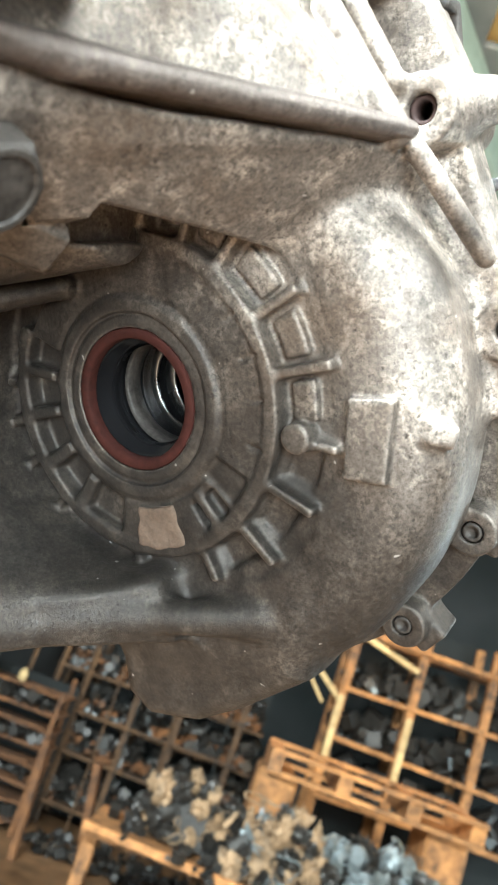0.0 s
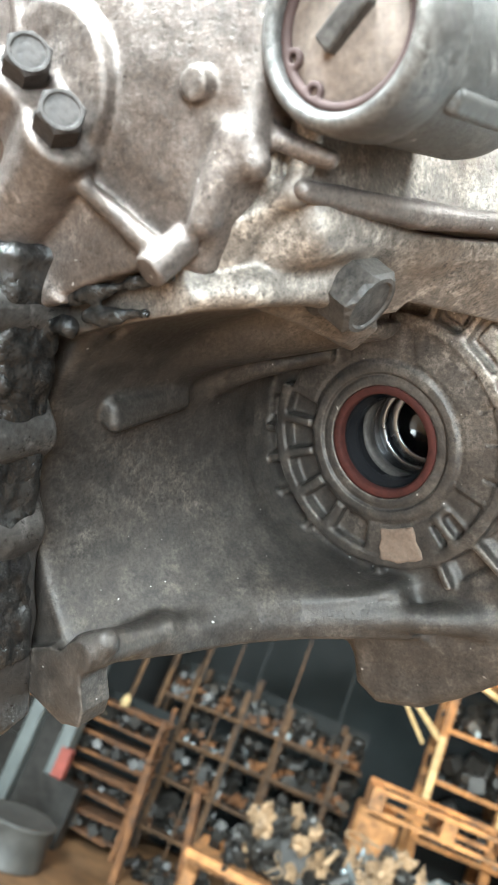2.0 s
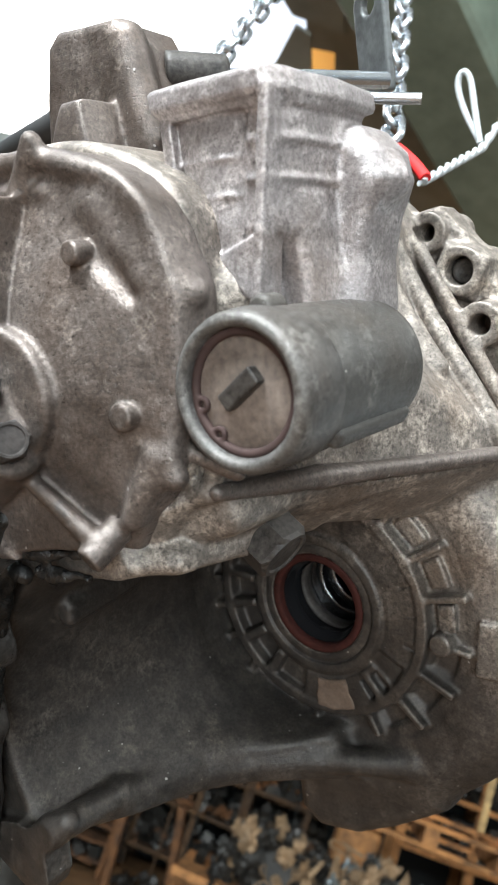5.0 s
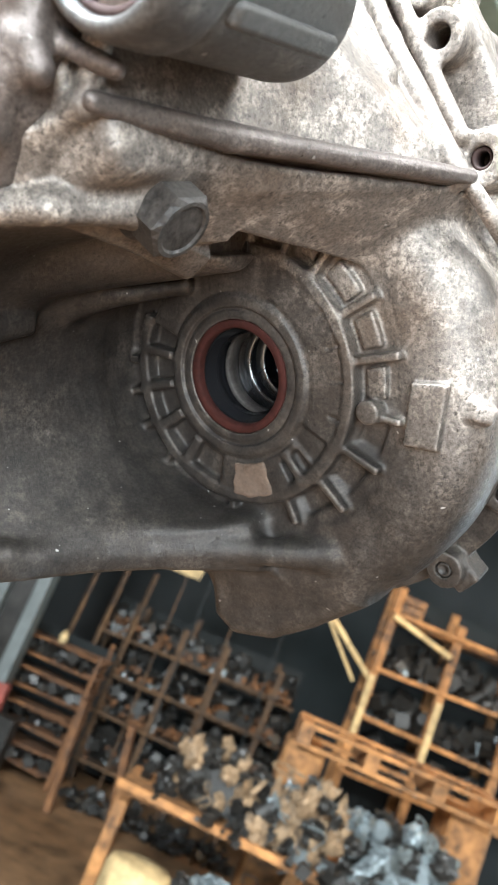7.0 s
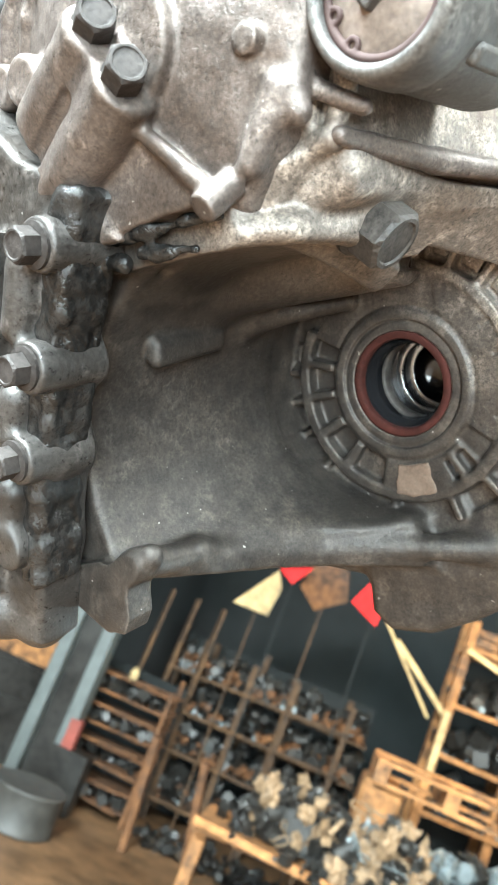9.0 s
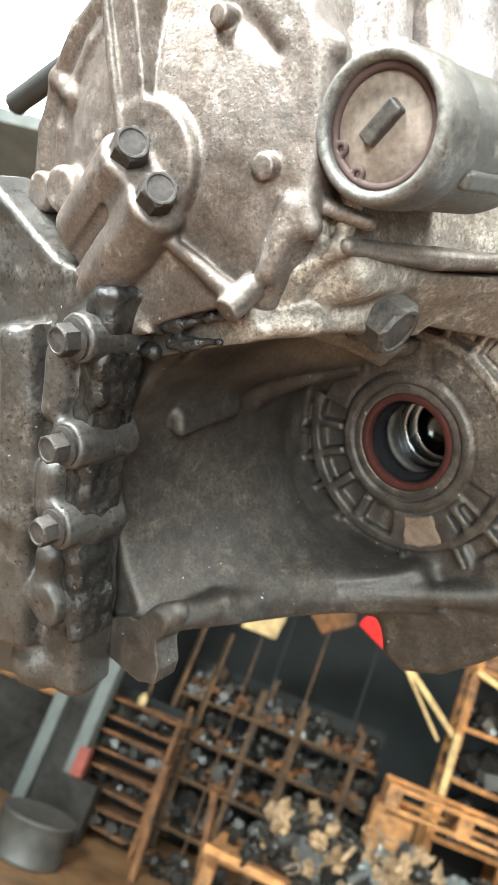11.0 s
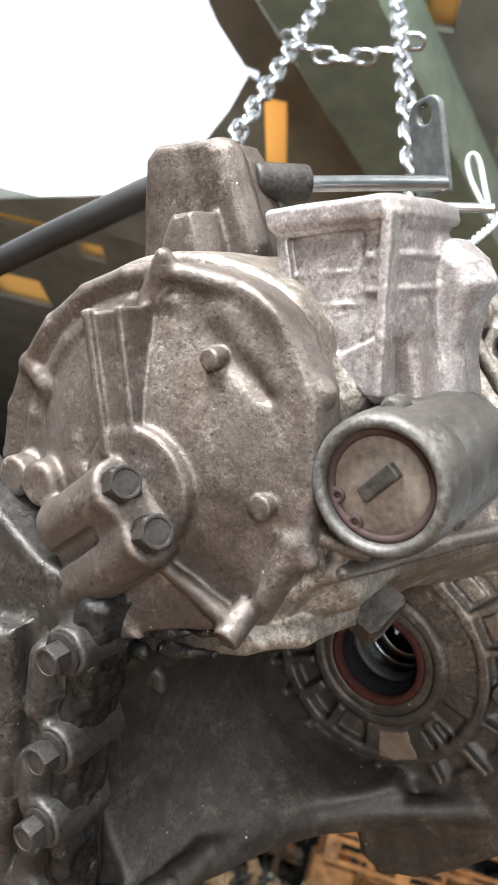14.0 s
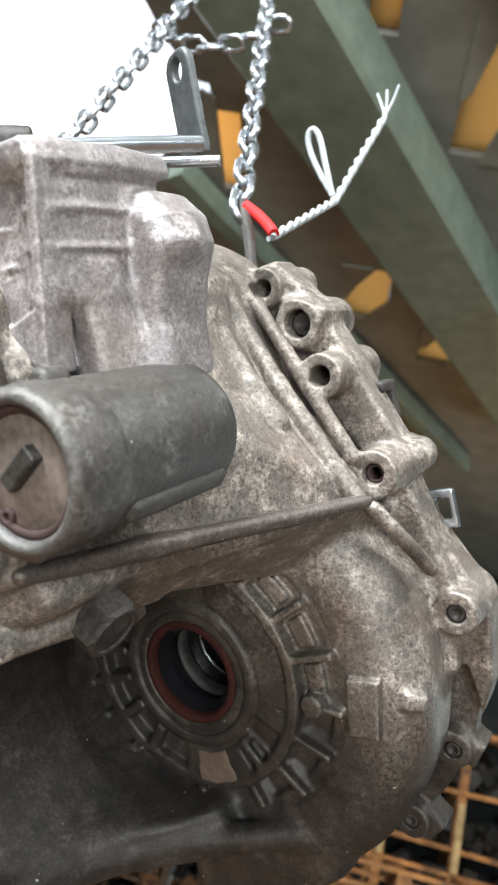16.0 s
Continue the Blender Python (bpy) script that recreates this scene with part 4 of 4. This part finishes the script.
tape = tube("red_tape", [(20, 140, 268), (34, 138, 254), (42, 130, 242)], 4, RED)
tape.matrix_basis = HANG
tagged(tape, "strip of red tape on the chain's end", "tape")
cord = tagged(new("cord"), "pale twisted nylon cord with a loop, tied to the chain", "cord")
cord.matrix_basis = HANG
for k in (0, 1):
    pts = []
    for i in range(60):
        s = i / 59
        base = Vector((40, 128, 240)).lerp(Vector((50, 220, 268)), min(s * 2, 1)) if s < 0.5 else Vector((50, 220, 268)).lerp(Vector((84, 268, 326)), s * 2 - 1)
        a = s * 55 + k * math.pi
        pts.append(base + Vector((math.cos(a), 0.3 * math.sin(a), math.sin(a))) * 1.8)
    tube("strand", pts, 2.0, STRING, cord, "", 3)
tube("loop", [(50, 222, 268), (38, 232, 290), (28, 238, 318), (33, 240, 332), (42, 240, 326), (42, 234, 300), (48, 222, 272)], 2.4, STRING, cord)
for dx in (-4, 0, 5):
    tube("frayed_end", [(84, 268, 326), (86 + dx, 272, 334), (87 + 2 * dx, 276, 346)], 1.3, STRING, cord)


# ---- workshop ----
def slab(bm, lo, hi):
    m = Matrix.Translation([(a + b) / 2 for a, b in zip(lo, hi)]) @ Matrix.Diagonal([max(b - a, 1e-4) for a, b in zip(lo, hi)] + [1])
    bmesh.ops.create_cube(bm, size=1, matrix=m)
    return bm


def block(name, lo, hi, material, label="", category="", kind="", parent=None):
    ob = part(name, slab(bmesh.new(), lo, hi), material, parent)
    return tagged(ob, label, category, "", kind)


def bar(name, a, b, wide, deep, material, parent=None, label=""):
    """A squared timber or steel bar from a to b."""
    a, b = Vector(a), Vector(b)
    bm = bmesh.new()
    bmesh.ops.create_cube(bm, size=1, matrix=Matrix.Diagonal((wide, deep, (b - a).length, 1)))
    bmesh.ops.bevel(bm, geom=bm.edges[:], offset=min(wide, deep) * 0.08, segments=1, affect="EDGES")
    q = (b - a).to_track_quat("Z", "Y").to_matrix().to_4x4()
    return part(name, bm, material, parent, label, Matrix.Translation((a + b) / 2) @ q)


block("floor", (-7, -5, -0.1), (7, 11, 0), FLOOR, "oily brown concrete workshop floor", "", "structure")
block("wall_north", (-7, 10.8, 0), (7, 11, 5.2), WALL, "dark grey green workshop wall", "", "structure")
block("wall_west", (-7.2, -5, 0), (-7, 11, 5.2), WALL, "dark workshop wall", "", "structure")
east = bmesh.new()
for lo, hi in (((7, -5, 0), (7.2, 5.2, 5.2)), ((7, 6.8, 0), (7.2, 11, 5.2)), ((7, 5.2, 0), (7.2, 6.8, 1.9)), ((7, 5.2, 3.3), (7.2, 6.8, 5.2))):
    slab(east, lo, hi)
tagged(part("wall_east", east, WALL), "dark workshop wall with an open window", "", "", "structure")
# unseen opening, added only to hold the front fill lamp
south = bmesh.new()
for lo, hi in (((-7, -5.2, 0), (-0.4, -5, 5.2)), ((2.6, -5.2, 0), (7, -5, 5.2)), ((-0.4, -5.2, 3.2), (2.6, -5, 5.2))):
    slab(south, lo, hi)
tagged(part("wall_south", south, WALL), "dark workshop wall with an added, unseen opening", "", "", "structure")
ceiling = bmesh.new()
# the fourth hole is an added, unseen opening for the rear fill lamp
holes = [(-4.6, 0.9, -1.1, 3.5), (-4.6, 3.5, -1.6, 4.4), (1.4, -1.8, 3.0, -0.2), (-2.8, -3.5, -1.0, -1.7), (-0.34, 2.12, -0.2, 2.32), (-0.32, 4.05, 0.0, 4.65), (0.3, 4.5, 0.66, 5.1), (0.14, 2.0, 0.42, 2.95), (-1.1, 2.9, -0.95, 3.5), (-2.64, 4.7, -2.42, 4.92), (-3.75, 5.5, -3.2, 5.95), (-3.45, 4.56, -2.85, 4.68)]
xs, ys = sorted({-7, 7, *(h[0] for h in holes), *(h[2] for h in holes)}), sorted({-5, 11, *(h[1] for h in holes), *(h[3] for h in holes)})
for x0, x1 in zip(xs, xs[1:]):
    for y0, y1 in zip(ys, ys[1:]):
        if not any(h[0] <= x0 and x1 <= h[2] and h[1] <= y0 and y1 <= h[3] for h in holes):
            slab(ceiling, (x0, y0, 5.0), (x1, y1, 5.12))
tagged(part("ceiling", ceiling, ROOF), "dark sheet roof with open skylights", "", "", "structure")
# added sheets that give the roof its orange patches of light
for x0, y0, x1, y1 in holes[4:]:
    tagged(block("glow_patch", (x0 + 0.002, y0 + 0.002, 5.04), (x1 - 0.002, y1 - 0.002, 5.06), AMBER), "amber translucent sheet added for an orange patch of light in the roof", "roof sheet", "amber roof sheets")

bar("roof_beam", (-1.02, 1.47, 4.75), (1.63, 5.75, 4.75), 0.5, 0.3, BEAM)["label"] = "grey green painted steel roof beam"
bpy.data.objects["roof_beam"]["category"] = "beam"
for a, b, w in (((-0.1, 1.2, 4.85), (2.2, 4.8, 4.85), 0.16), ((-1.3, 3.2, 4.85), (1.0, 6.6, 4.85), 0.12)):
    tagged(bar("rafter", a, b, w, 0.14, BEAM), "thin grey green steel rafter", "rafter", "rafters")


def roof_panel(outline, label):
    """A dark sheet under the edge of the roof opening."""
    bm = bmesh.new()
    face = bm.faces.new([bm.verts.new((x, y, 4.975)) for x, y in outline])
    for g in bmesh.ops.extrude_face_region(bm, geom=[face])["geom"]:
        if isinstance(g, bmesh.types.BMVert):
            g.co.z += 0.02
    bmesh.ops.recalc_face_normals(bm, faces=bm.faces)
    return tagged(part("roof_panel", bm, ROOF), label, "roof panel", "roof panels")


roof_panel([(-0.9, 1.9), (-1.45, 2.0), (-1.29, 2.47), (-1.16, 2.70), (-0.9, 2.75)], "torn dark roof sheet beside the opening")
roof_panel([(-1.15, 2.76), (-1.27, 3.02), (-1.52, 3.43), (-1.97, 3.93), (-3.12, 4.33), (-3.4, 4.5), (-1.4, 4.5), (-1.4, 3.6), (-1.07, 3.6), (-1.07, 2.8)], "ragged dark roof sheet along the opening")


# dark pieces added to give the orange patches ragged outlines
for i in (5, 6, 7):
    x0, y0, x1, y1 = holes[i]
    w, h = x1 - x0, y1 - y0
    roof_panel([(x0 - 0.02, y0 - 0.02), (x0 + 0.62 * w, y0 - 0.02), (x0 + 0.30 * w, y0 + 0.30 * h), (x0 + 0.12 * w, y0 + 0.58 * h), (x0 - 0.02, y0 + 0.66 * h)], "torn dark roof sheet over an amber sheet")
    roof_panel([(x1 + 0.02, y1 + 0.02), (x1 - 0.45 * w, y1 + 0.02), (x1 - 0.28 * w, y1 - 0.22 * h), (x1 - 0.06 * w, y1 - 0.40 * h), (x1 + 0.02, y1 - 0.55 * h)], "torn dark roof sheet over an amber sheet")


def timber_rack(name, label, y, xs, zs, x0, x1, z0, z1, wide, deep=0.5, seed=1, wood=WOOD):
    """An old rack of uneven posts, rails and shelf boards, with a near-black panel added behind for the shade inside.
    """
    rnd = random.Random(seed)
    root = tagged(new(name), label, "rack")
    for x in xs:
        for yy in (y, y + deep):
            top = z1 + rnd.uniform(-0.15, 0.1)
            bar("post", (x, yy, z0), (x + rnd.uniform(-0.03, 0.03), yy, top), wide * rnd.uniform(0.7, 1.15), wide, wood, root)
    for z in zs:
        a, b = rnd.uniform(-0.03, 0.03), rnd.uniform(-0.03, 0.03)
        bar("rail", (x0, y - wide * 0.6, z + a), (x1 - rnd.uniform(0, 0.2), y - wide * 0.6, z + b), wide * rnd.uniform(0.7, 1.1), wide * 0.5, wood, root)
        block("shelf", (x0, y, z - 0.02), (x1, y + deep, z), wood, "", "", "", root)
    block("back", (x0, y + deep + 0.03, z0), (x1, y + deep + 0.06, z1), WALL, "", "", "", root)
    return root


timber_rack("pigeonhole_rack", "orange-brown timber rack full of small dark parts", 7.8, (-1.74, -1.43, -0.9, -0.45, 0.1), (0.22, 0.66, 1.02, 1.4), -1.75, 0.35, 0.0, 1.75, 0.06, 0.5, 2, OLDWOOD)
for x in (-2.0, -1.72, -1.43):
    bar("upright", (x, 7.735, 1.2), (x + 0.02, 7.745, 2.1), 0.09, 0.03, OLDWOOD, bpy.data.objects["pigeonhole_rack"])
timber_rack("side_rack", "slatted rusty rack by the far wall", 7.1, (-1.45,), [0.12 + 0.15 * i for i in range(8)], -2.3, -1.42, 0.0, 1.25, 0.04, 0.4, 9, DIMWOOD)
timber_rack("tall_shelf", "tall shelf with orange rails and scuffed posts", 7.7, (0.93, 1.6, 2.3), (1.1, 1.6, 2.1, 2.6), 0.93, 3.0, 0.0, 2.9, 0.085, 0.6, 5)
for x in (0.93, 1.6):
    tagged(bar("pale_strip", (x, 7.62, 1.4), (x, 7.62, 2.0), 0.06, 0.02, PALE), "pale strip of bare wood on a shelf post", "strip", "pale strips")
tagged(bar("brace", (0.29, 7.7, 2.45), (0.93, 7.7, 1.95), 0.07, 0.05, PALE), "pale diagonal brace of bare wood", "brace", "braces")
tagged(bar("brace", (0.93, 7.6, 2.6), (1.56, 7.6, 2.43), 0.09, 0.05, PALE), "pale diagonal brace of bare wood", "brace", "braces")
column = tagged(new("column"), "blue grey riveted steel column with a dark web", "column")
for dx in (-0.17, 0.17):
    bar("flange", (-2.3 + dx, 6.8, 0), (-2.3 + dx, 6.8, 5.0), 0.12, 0.2, BLUE, column)
bar("web", (-2.3, 6.85, 0), (-2.3, 6.85, 5.0), 0.24, 0.06, SCRAP, column, "dark greasy web")
tagged(part("steel_drum", lathe([(0, 0), (285, 0), (295, 8), (295, 20), (288, 28), (288, 280), (296, 290), (296, 304), (284, 312), (270, 304), (0, 304)], 40), DULL, None, "", pose(-2.0, 6.0, 0.002, 90, 0, 0), True), "dented dull grey steel drum on the floor", "drum")

# pallet and scrap engines
pallet = tagged(new("pallet"), "weathered orange-brown wooden pallet on a stack", "pallet")
for z in (1.36, 1.5):
    bar("board", (0.36, 5.8, z), (1.9, 5.75, z), 0.1, 0.03, WOOD, pallet)
    bar("board", (0.36, 6.5, z), (1.9, 6.45, z), 0.1, 0.03, WOOD, pallet)
for x in (0.4, 0.9, 1.4, 1.85):
    block("block", (x - 0.05, 5.74, 1.36), (x + 0.05, 6.5, 1.5), WOOD, "", "", "", pallet)
tagged(bar("stack_post", (0.45, 6.1, 0), (0.45, 6.1, 1.36), 0.3, 0.5, WOOD), "stack of old timber under a pallet", "timber")
tagged(bar("stack_post", (1.7, 6.1, 0), (1.7, 6.1, 1.36), 0.3, 0.5, WOOD), "stack of old timber under a pallet", "timber")
bench = tagged(new("engine_bench"), "low bench with a pale front rail that carries scrap engines", "bench")
bar("rail", (-0.65, 5.15, 0.77), (1.6, 5.05, 0.72), 0.055, 0.05, WOOD, bench)
block("top", (-0.65, 5.2, 0.7), (1.9, 5.9, 0.75), WOOD, "", "", "", bench)
for x in (-0.6, 0.6, 1.8):
    bar("leg", (x, 5.4, 0), (x, 5.4, 0.7), 0.09, 0.09, WOOD, bench)


def engine(name, centre, size, seed, materials, label):
    """A heap of castings, pulleys and pipes that reads as an old engine."""
    rnd = random.Random(seed)
    root = tagged(new(name), label, "engine")
    root.location = centre
    sx, sy, sz = size
    for i in range(120):
        m = materials[rnd.randrange(len(materials))]
        px = rnd.uniform(-0.5, 0.5) * sx
        py, pz = rnd.uniform(-0.5, 0.3) * sy, (0.95 - 0.5 * abs(px) / sx) * sz * rnd.uniform(0.05, 1.0)
        k = rnd.random()
        bm = bmesh.new()
        turn = pose(px, py, pz, rnd.uniform(0, 90), rnd.uniform(0, 90), rnd.uniform(0, 180))
        if k < 0.62:
            bmesh.ops.create_icosphere(bm, subdivisions=3, radius=1)
            k0 = rnd.uniform(0, 50)
            size = [rnd.uniform(0.03, 0.10), rnd.uniform(0.03, 0.07), rnd.uniform(0.02, 0.06)]
            for v in bm.verts:
                r = 1 + 0.7 * noise.noise(v.co * 1.9 + Vector((k0, 0, 0))) + 0.45 * noise.noise(v.co * 4.5 + Vector((0, k0, 0)))
                v.co = Vector([c * r * e for c, e in zip(v.co, size)])
            part("casting", bm, m, root, "", turn)
        elif k < 0.80:
            r = rnd.uniform(0.015, 0.065)
            bmesh.ops.create_cone(bm, cap_ends=True, segments=20, radius1=r, radius2=r * rnd.uniform(0.7, 1), depth=rnd.uniform(0.03, 0.14))
            part("pulley", bm, m, root, "", turn)
        else:
            bm.free()
            cu = [Vector((px, py, pz)) + Vector([rnd.uniform(-0.12, 0.12) for _ in range(3)]) for _ in range(5)]
            tube("pipe", [c * 1000 for c in cu], rnd.uniform(3.5, 7), m, root)
    bm = bmesh.new()
    bmesh.ops.create_cube(bm, size=1, matrix=Matrix.Translation((0, 0, sz * 0.35)) @ Matrix.Diagonal((sx * 0.7, sy * 0.5, sz * 0.6, 1)))
    bmesh.ops.bevel(bm, geom=bm.edges[:], offset=0.04, segments=2, affect="EDGES")
    part("engine_block", bm, materials[0], root)
    return root


engine("scrap_engine", (-0.05, 5.5, 0.75), (0.65, 0.5, 0.5), 3, (SCRAP, SCRAP, DUSTY), "greasy dark scrap engine with dust on its bench")
engine("scrap_engine", (0.5, 5.45, 0.75), (0.6, 0.5, 0.5), 5, (DUSTY, SCRAP, DUSTY, SCRAP, ALLOY, DUSTY), "dusty tan scrap engine on a bench")
engine("scrap_engine", (1.2, 5.45, 0.75), (0.7, 0.5, 0.5), 8, (ALLOY, SCRAP, ALLOY, SCRAP, BLUE), "grey alloy scrap engine on a bench")
engine("scrap_engine", (0.4, 5.0, 0.1), (1.0, 0.4, 0.5), 11, (SCRAP, SCRAP, ALLOY), "dark scrap engine on the floor under a bench")
can = tagged(part("drum", lathe([(0, 0), (200, 0), (210, 10), (210, 380), (190, 420), (60, 440), (0, 440)], 32), PALE, None, "", pose(-0.3, 4.95, 0.02, 90, 0, 0), True), "pale cream plastic drum on the floor", "drum")
def sheet(name, corners, thick, material, label, category):
    """A thin stiff sheet in the plane of its corners, facing the room."""
    bm = bmesh.new()
    front = [bm.verts.new(v) for v in corners]
    for f in bmesh.ops.extrude_face_region(bm, geom=[bm.faces.new(front)])["geom"]:
        if isinstance(f, bmesh.types.BMVert):
            f.co.y += thick
    bmesh.ops.recalc_face_normals(bm, faces=bm.faces)
    return tagged(part(name, bm, material), label, category)


sign = sheet("sign", [(-0.24, 7.5, 2.62), (-0.08, 7.5, 2.96), (0.12, 7.5, 2.95), (0.05, 7.5, 2.48)], 0.015, RED, "small red sign on a thin post", "sign")
bar("post", (0.0, 7.53, 0), (0.0, 7.53, 2.6), 0.014, 0.014, WALL, sign)
pennant = sheet("pennant", [(-1.0, 7.5, 2.67), (-0.69, 7.5, 2.79), (-0.84, 7.5, 2.57)], 0.01, RED, "small red pennant on a thin post", "pennant")
bar("post", (-0.84, 7.52, 0), (-0.84, 7.52, 2.7), 0.014, 0.014, WALL, pennant)
dust_sheet = sheet("board", [(-1.34, 7.62, 2.2), (-1.02, 7.62, 2.66), (-0.93, 7.62, 2.5), (-0.97, 7.62, 2.2)], 0.02, PALE, "pale yellow board that stands on a timber rack", "board")
bar("stay", (-1.1, 7.66, 0), (-1.1, 7.66, 2.4), 0.016, 0.016, OLDWOOD, dust_sheet)
for a, b, w in (((-1.27, 6.6, 0), (-1.34, 6.6, 0.9), 0.09), ((-0.70, 6.4, 0), (-0.86, 6.4, 0.9), 0.11)):
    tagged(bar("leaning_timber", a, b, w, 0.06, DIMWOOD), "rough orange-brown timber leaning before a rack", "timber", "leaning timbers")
tagged(bar("long_brace", (0.02, 7.62, 2.71), (0.77, 7.62, 1.88), 0.045, 0.03, PALE), "thin pale slanting stick of wood", "brace", "braces")
chest = tagged(new("tool_chest"), "dark steel tool chest with a faded orange drawer", "tool chest")
block("body", (-3.4, 7.3, 0.0), (-2.55, 7.8, 1.25), SCRAP, "", "", "", chest)
for z in (0.3, 0.62, 0.94):
    block("drawer", (-3.36, 7.28, z), (-2.59, 7.31, z + 0.27), WOOD if z > 0.9 else SCRAP, "", "", "", chest)


def small_parts(name, count, lo, hi, levels, seed, material, label, pile=0.0, largest=0.085):
    """Loose parts heaped on shelves: blocks, rings and short tubes."""
    rnd = random.Random(seed)
    bm = bmesh.new()
    for i in range(count):
        s = rnd.uniform(0.02, largest)
        m = pose(rnd.uniform(lo[0], hi[0]), rnd.uniform(lo[1], hi[1]), rnd.choice(levels) + s * 0.5 + pile * rnd.random() ** 2, rnd.uniform(0, 90), rnd.uniform(0, 90), 0)
        if rnd.random() < 0.5:
            bmesh.ops.create_cube(bm, size=s, matrix=m)
        else:
            bmesh.ops.create_cone(bm, cap_ends=True, segments=9, radius1=s * 0.5, radius2=s * rnd.uniform(0.2, 0.5), depth=s * rnd.uniform(0.4, 2.2), matrix=m)
    return tagged(part(name, bm, material), label, "parts", "", "stuff")


small_parts("small_parts", 900, (-1.7, 7.83), (0.3, 8.2), (0.22, 0.66, 1.02, 1.4), 4, SCRAP, "heaps of small greasy metal parts on rack shelves", 0.22, 0.12)
small_parts("bright_parts", 36, (-1.7, 7.78), (0.3, 8.0), (0.23, 0.67, 1.03, 1.41), 14, ALLOY, "scattered bright metal parts on rack shelves")
small_parts("shelf_parts", 380, (0.95, 7.78), (2.9, 8.2), (1.1, 1.6, 2.1), 24, SCRAP, "dark metal parts piled on a tall shelf", 0.25, 0.15)
small_parts("shelf_castings", 34, (1.0, 7.72), (2.9, 8.1), (1.1, 1.6, 2.1), 34, ALLOY, "grey castings piled on a tall shelf")
small_parts("floor_scrap", 300, (-0.6, 4.9), (1.9, 5.8), (0.0, 0.04, 0.76), 44, SCRAP, "oily scrap strewn under and on a bench")
small_parts("side_parts", 150, (-2.3, 7.05), (-1.5, 7.4), (0.12, 0.42, 0.72, 1.02), 54, SCRAP, "dark parts lying on a slatted rack", 0.06, 0.1)

tarpaulin = sheet("tarpaulin", [(-0.78, 7.7, 2.6), (-0.72, 7.7, 2.86), (-0.52, 7.7, 2.95), (-0.36, 7.7, 2.9), (-0.28, 7.7, 2.62), (-0.42, 7.7, 2.52), (-0.56, 7.7, 2.42)], 0.02, DIMWOOD, "olive brown tarpaulin hung on a pole", "tarpaulin")
bar("pole", (-0.5, 7.74, 0), (-0.5, 7.74, 2.9), 0.02, 0.02, OLDWOOD, tarpaulin)
crate = tagged(new("crate"), "small orange wooden crate on a tall shelf", "crate")
for z in (2.604, 2.69, 2.776):
    block("slat", (0.99, 7.74, z), (1.22, 7.755, z + 0.07), WOOD, "", "", "", crate)
    block("slat", (0.99, 7.965, z), (1.22, 7.98, z + 0.07), WOOD, "", "", "", crate)
for x in (0.99, 1.19):
    block("end", (x, 7.757, 2.604), (x + 0.03, 7.963, 2.846), WOOD, "", "", "", crate)

# odds and ends on and before the slatted rack
tagged(part("bottle", lathe([(0, 0), (38, 0), (42, 6), (42, 60), (30, 95), (12, 108), (12, 120), (0, 120)], 20), PALE, None, "", pose(-1.9, 7.25, 1.171, 90, 0, 0), True), "pale plastic bottle on a slatted rack", "bottle")
block("steel_box", (-2.18, 6.66, 0.0), (-1.84, 6.86, 0.5), SCRAP, "black steel box on the floor beside a column", "box")
block("red_tin", (-2.12, 6.68, 0.502), (-2.02, 6.78, 0.74), FADED, "small faded red tin on a black steel box", "tin")
small_parts("dark_parts", 320, (-1.72, 7.79), (0.3, 8.0), (0.22, 0.66, 1.02, 1.4), 64, DIMWOOD, "rusty brown metal parts heaped on rack shelves", 0.12)
small_parts("loose_scrap", 200, (-1.3, 6.9), (0.3, 7.6), (0.0, 0.03), 74, SCRAP, "oily scrap strewn on the floor before a rack")
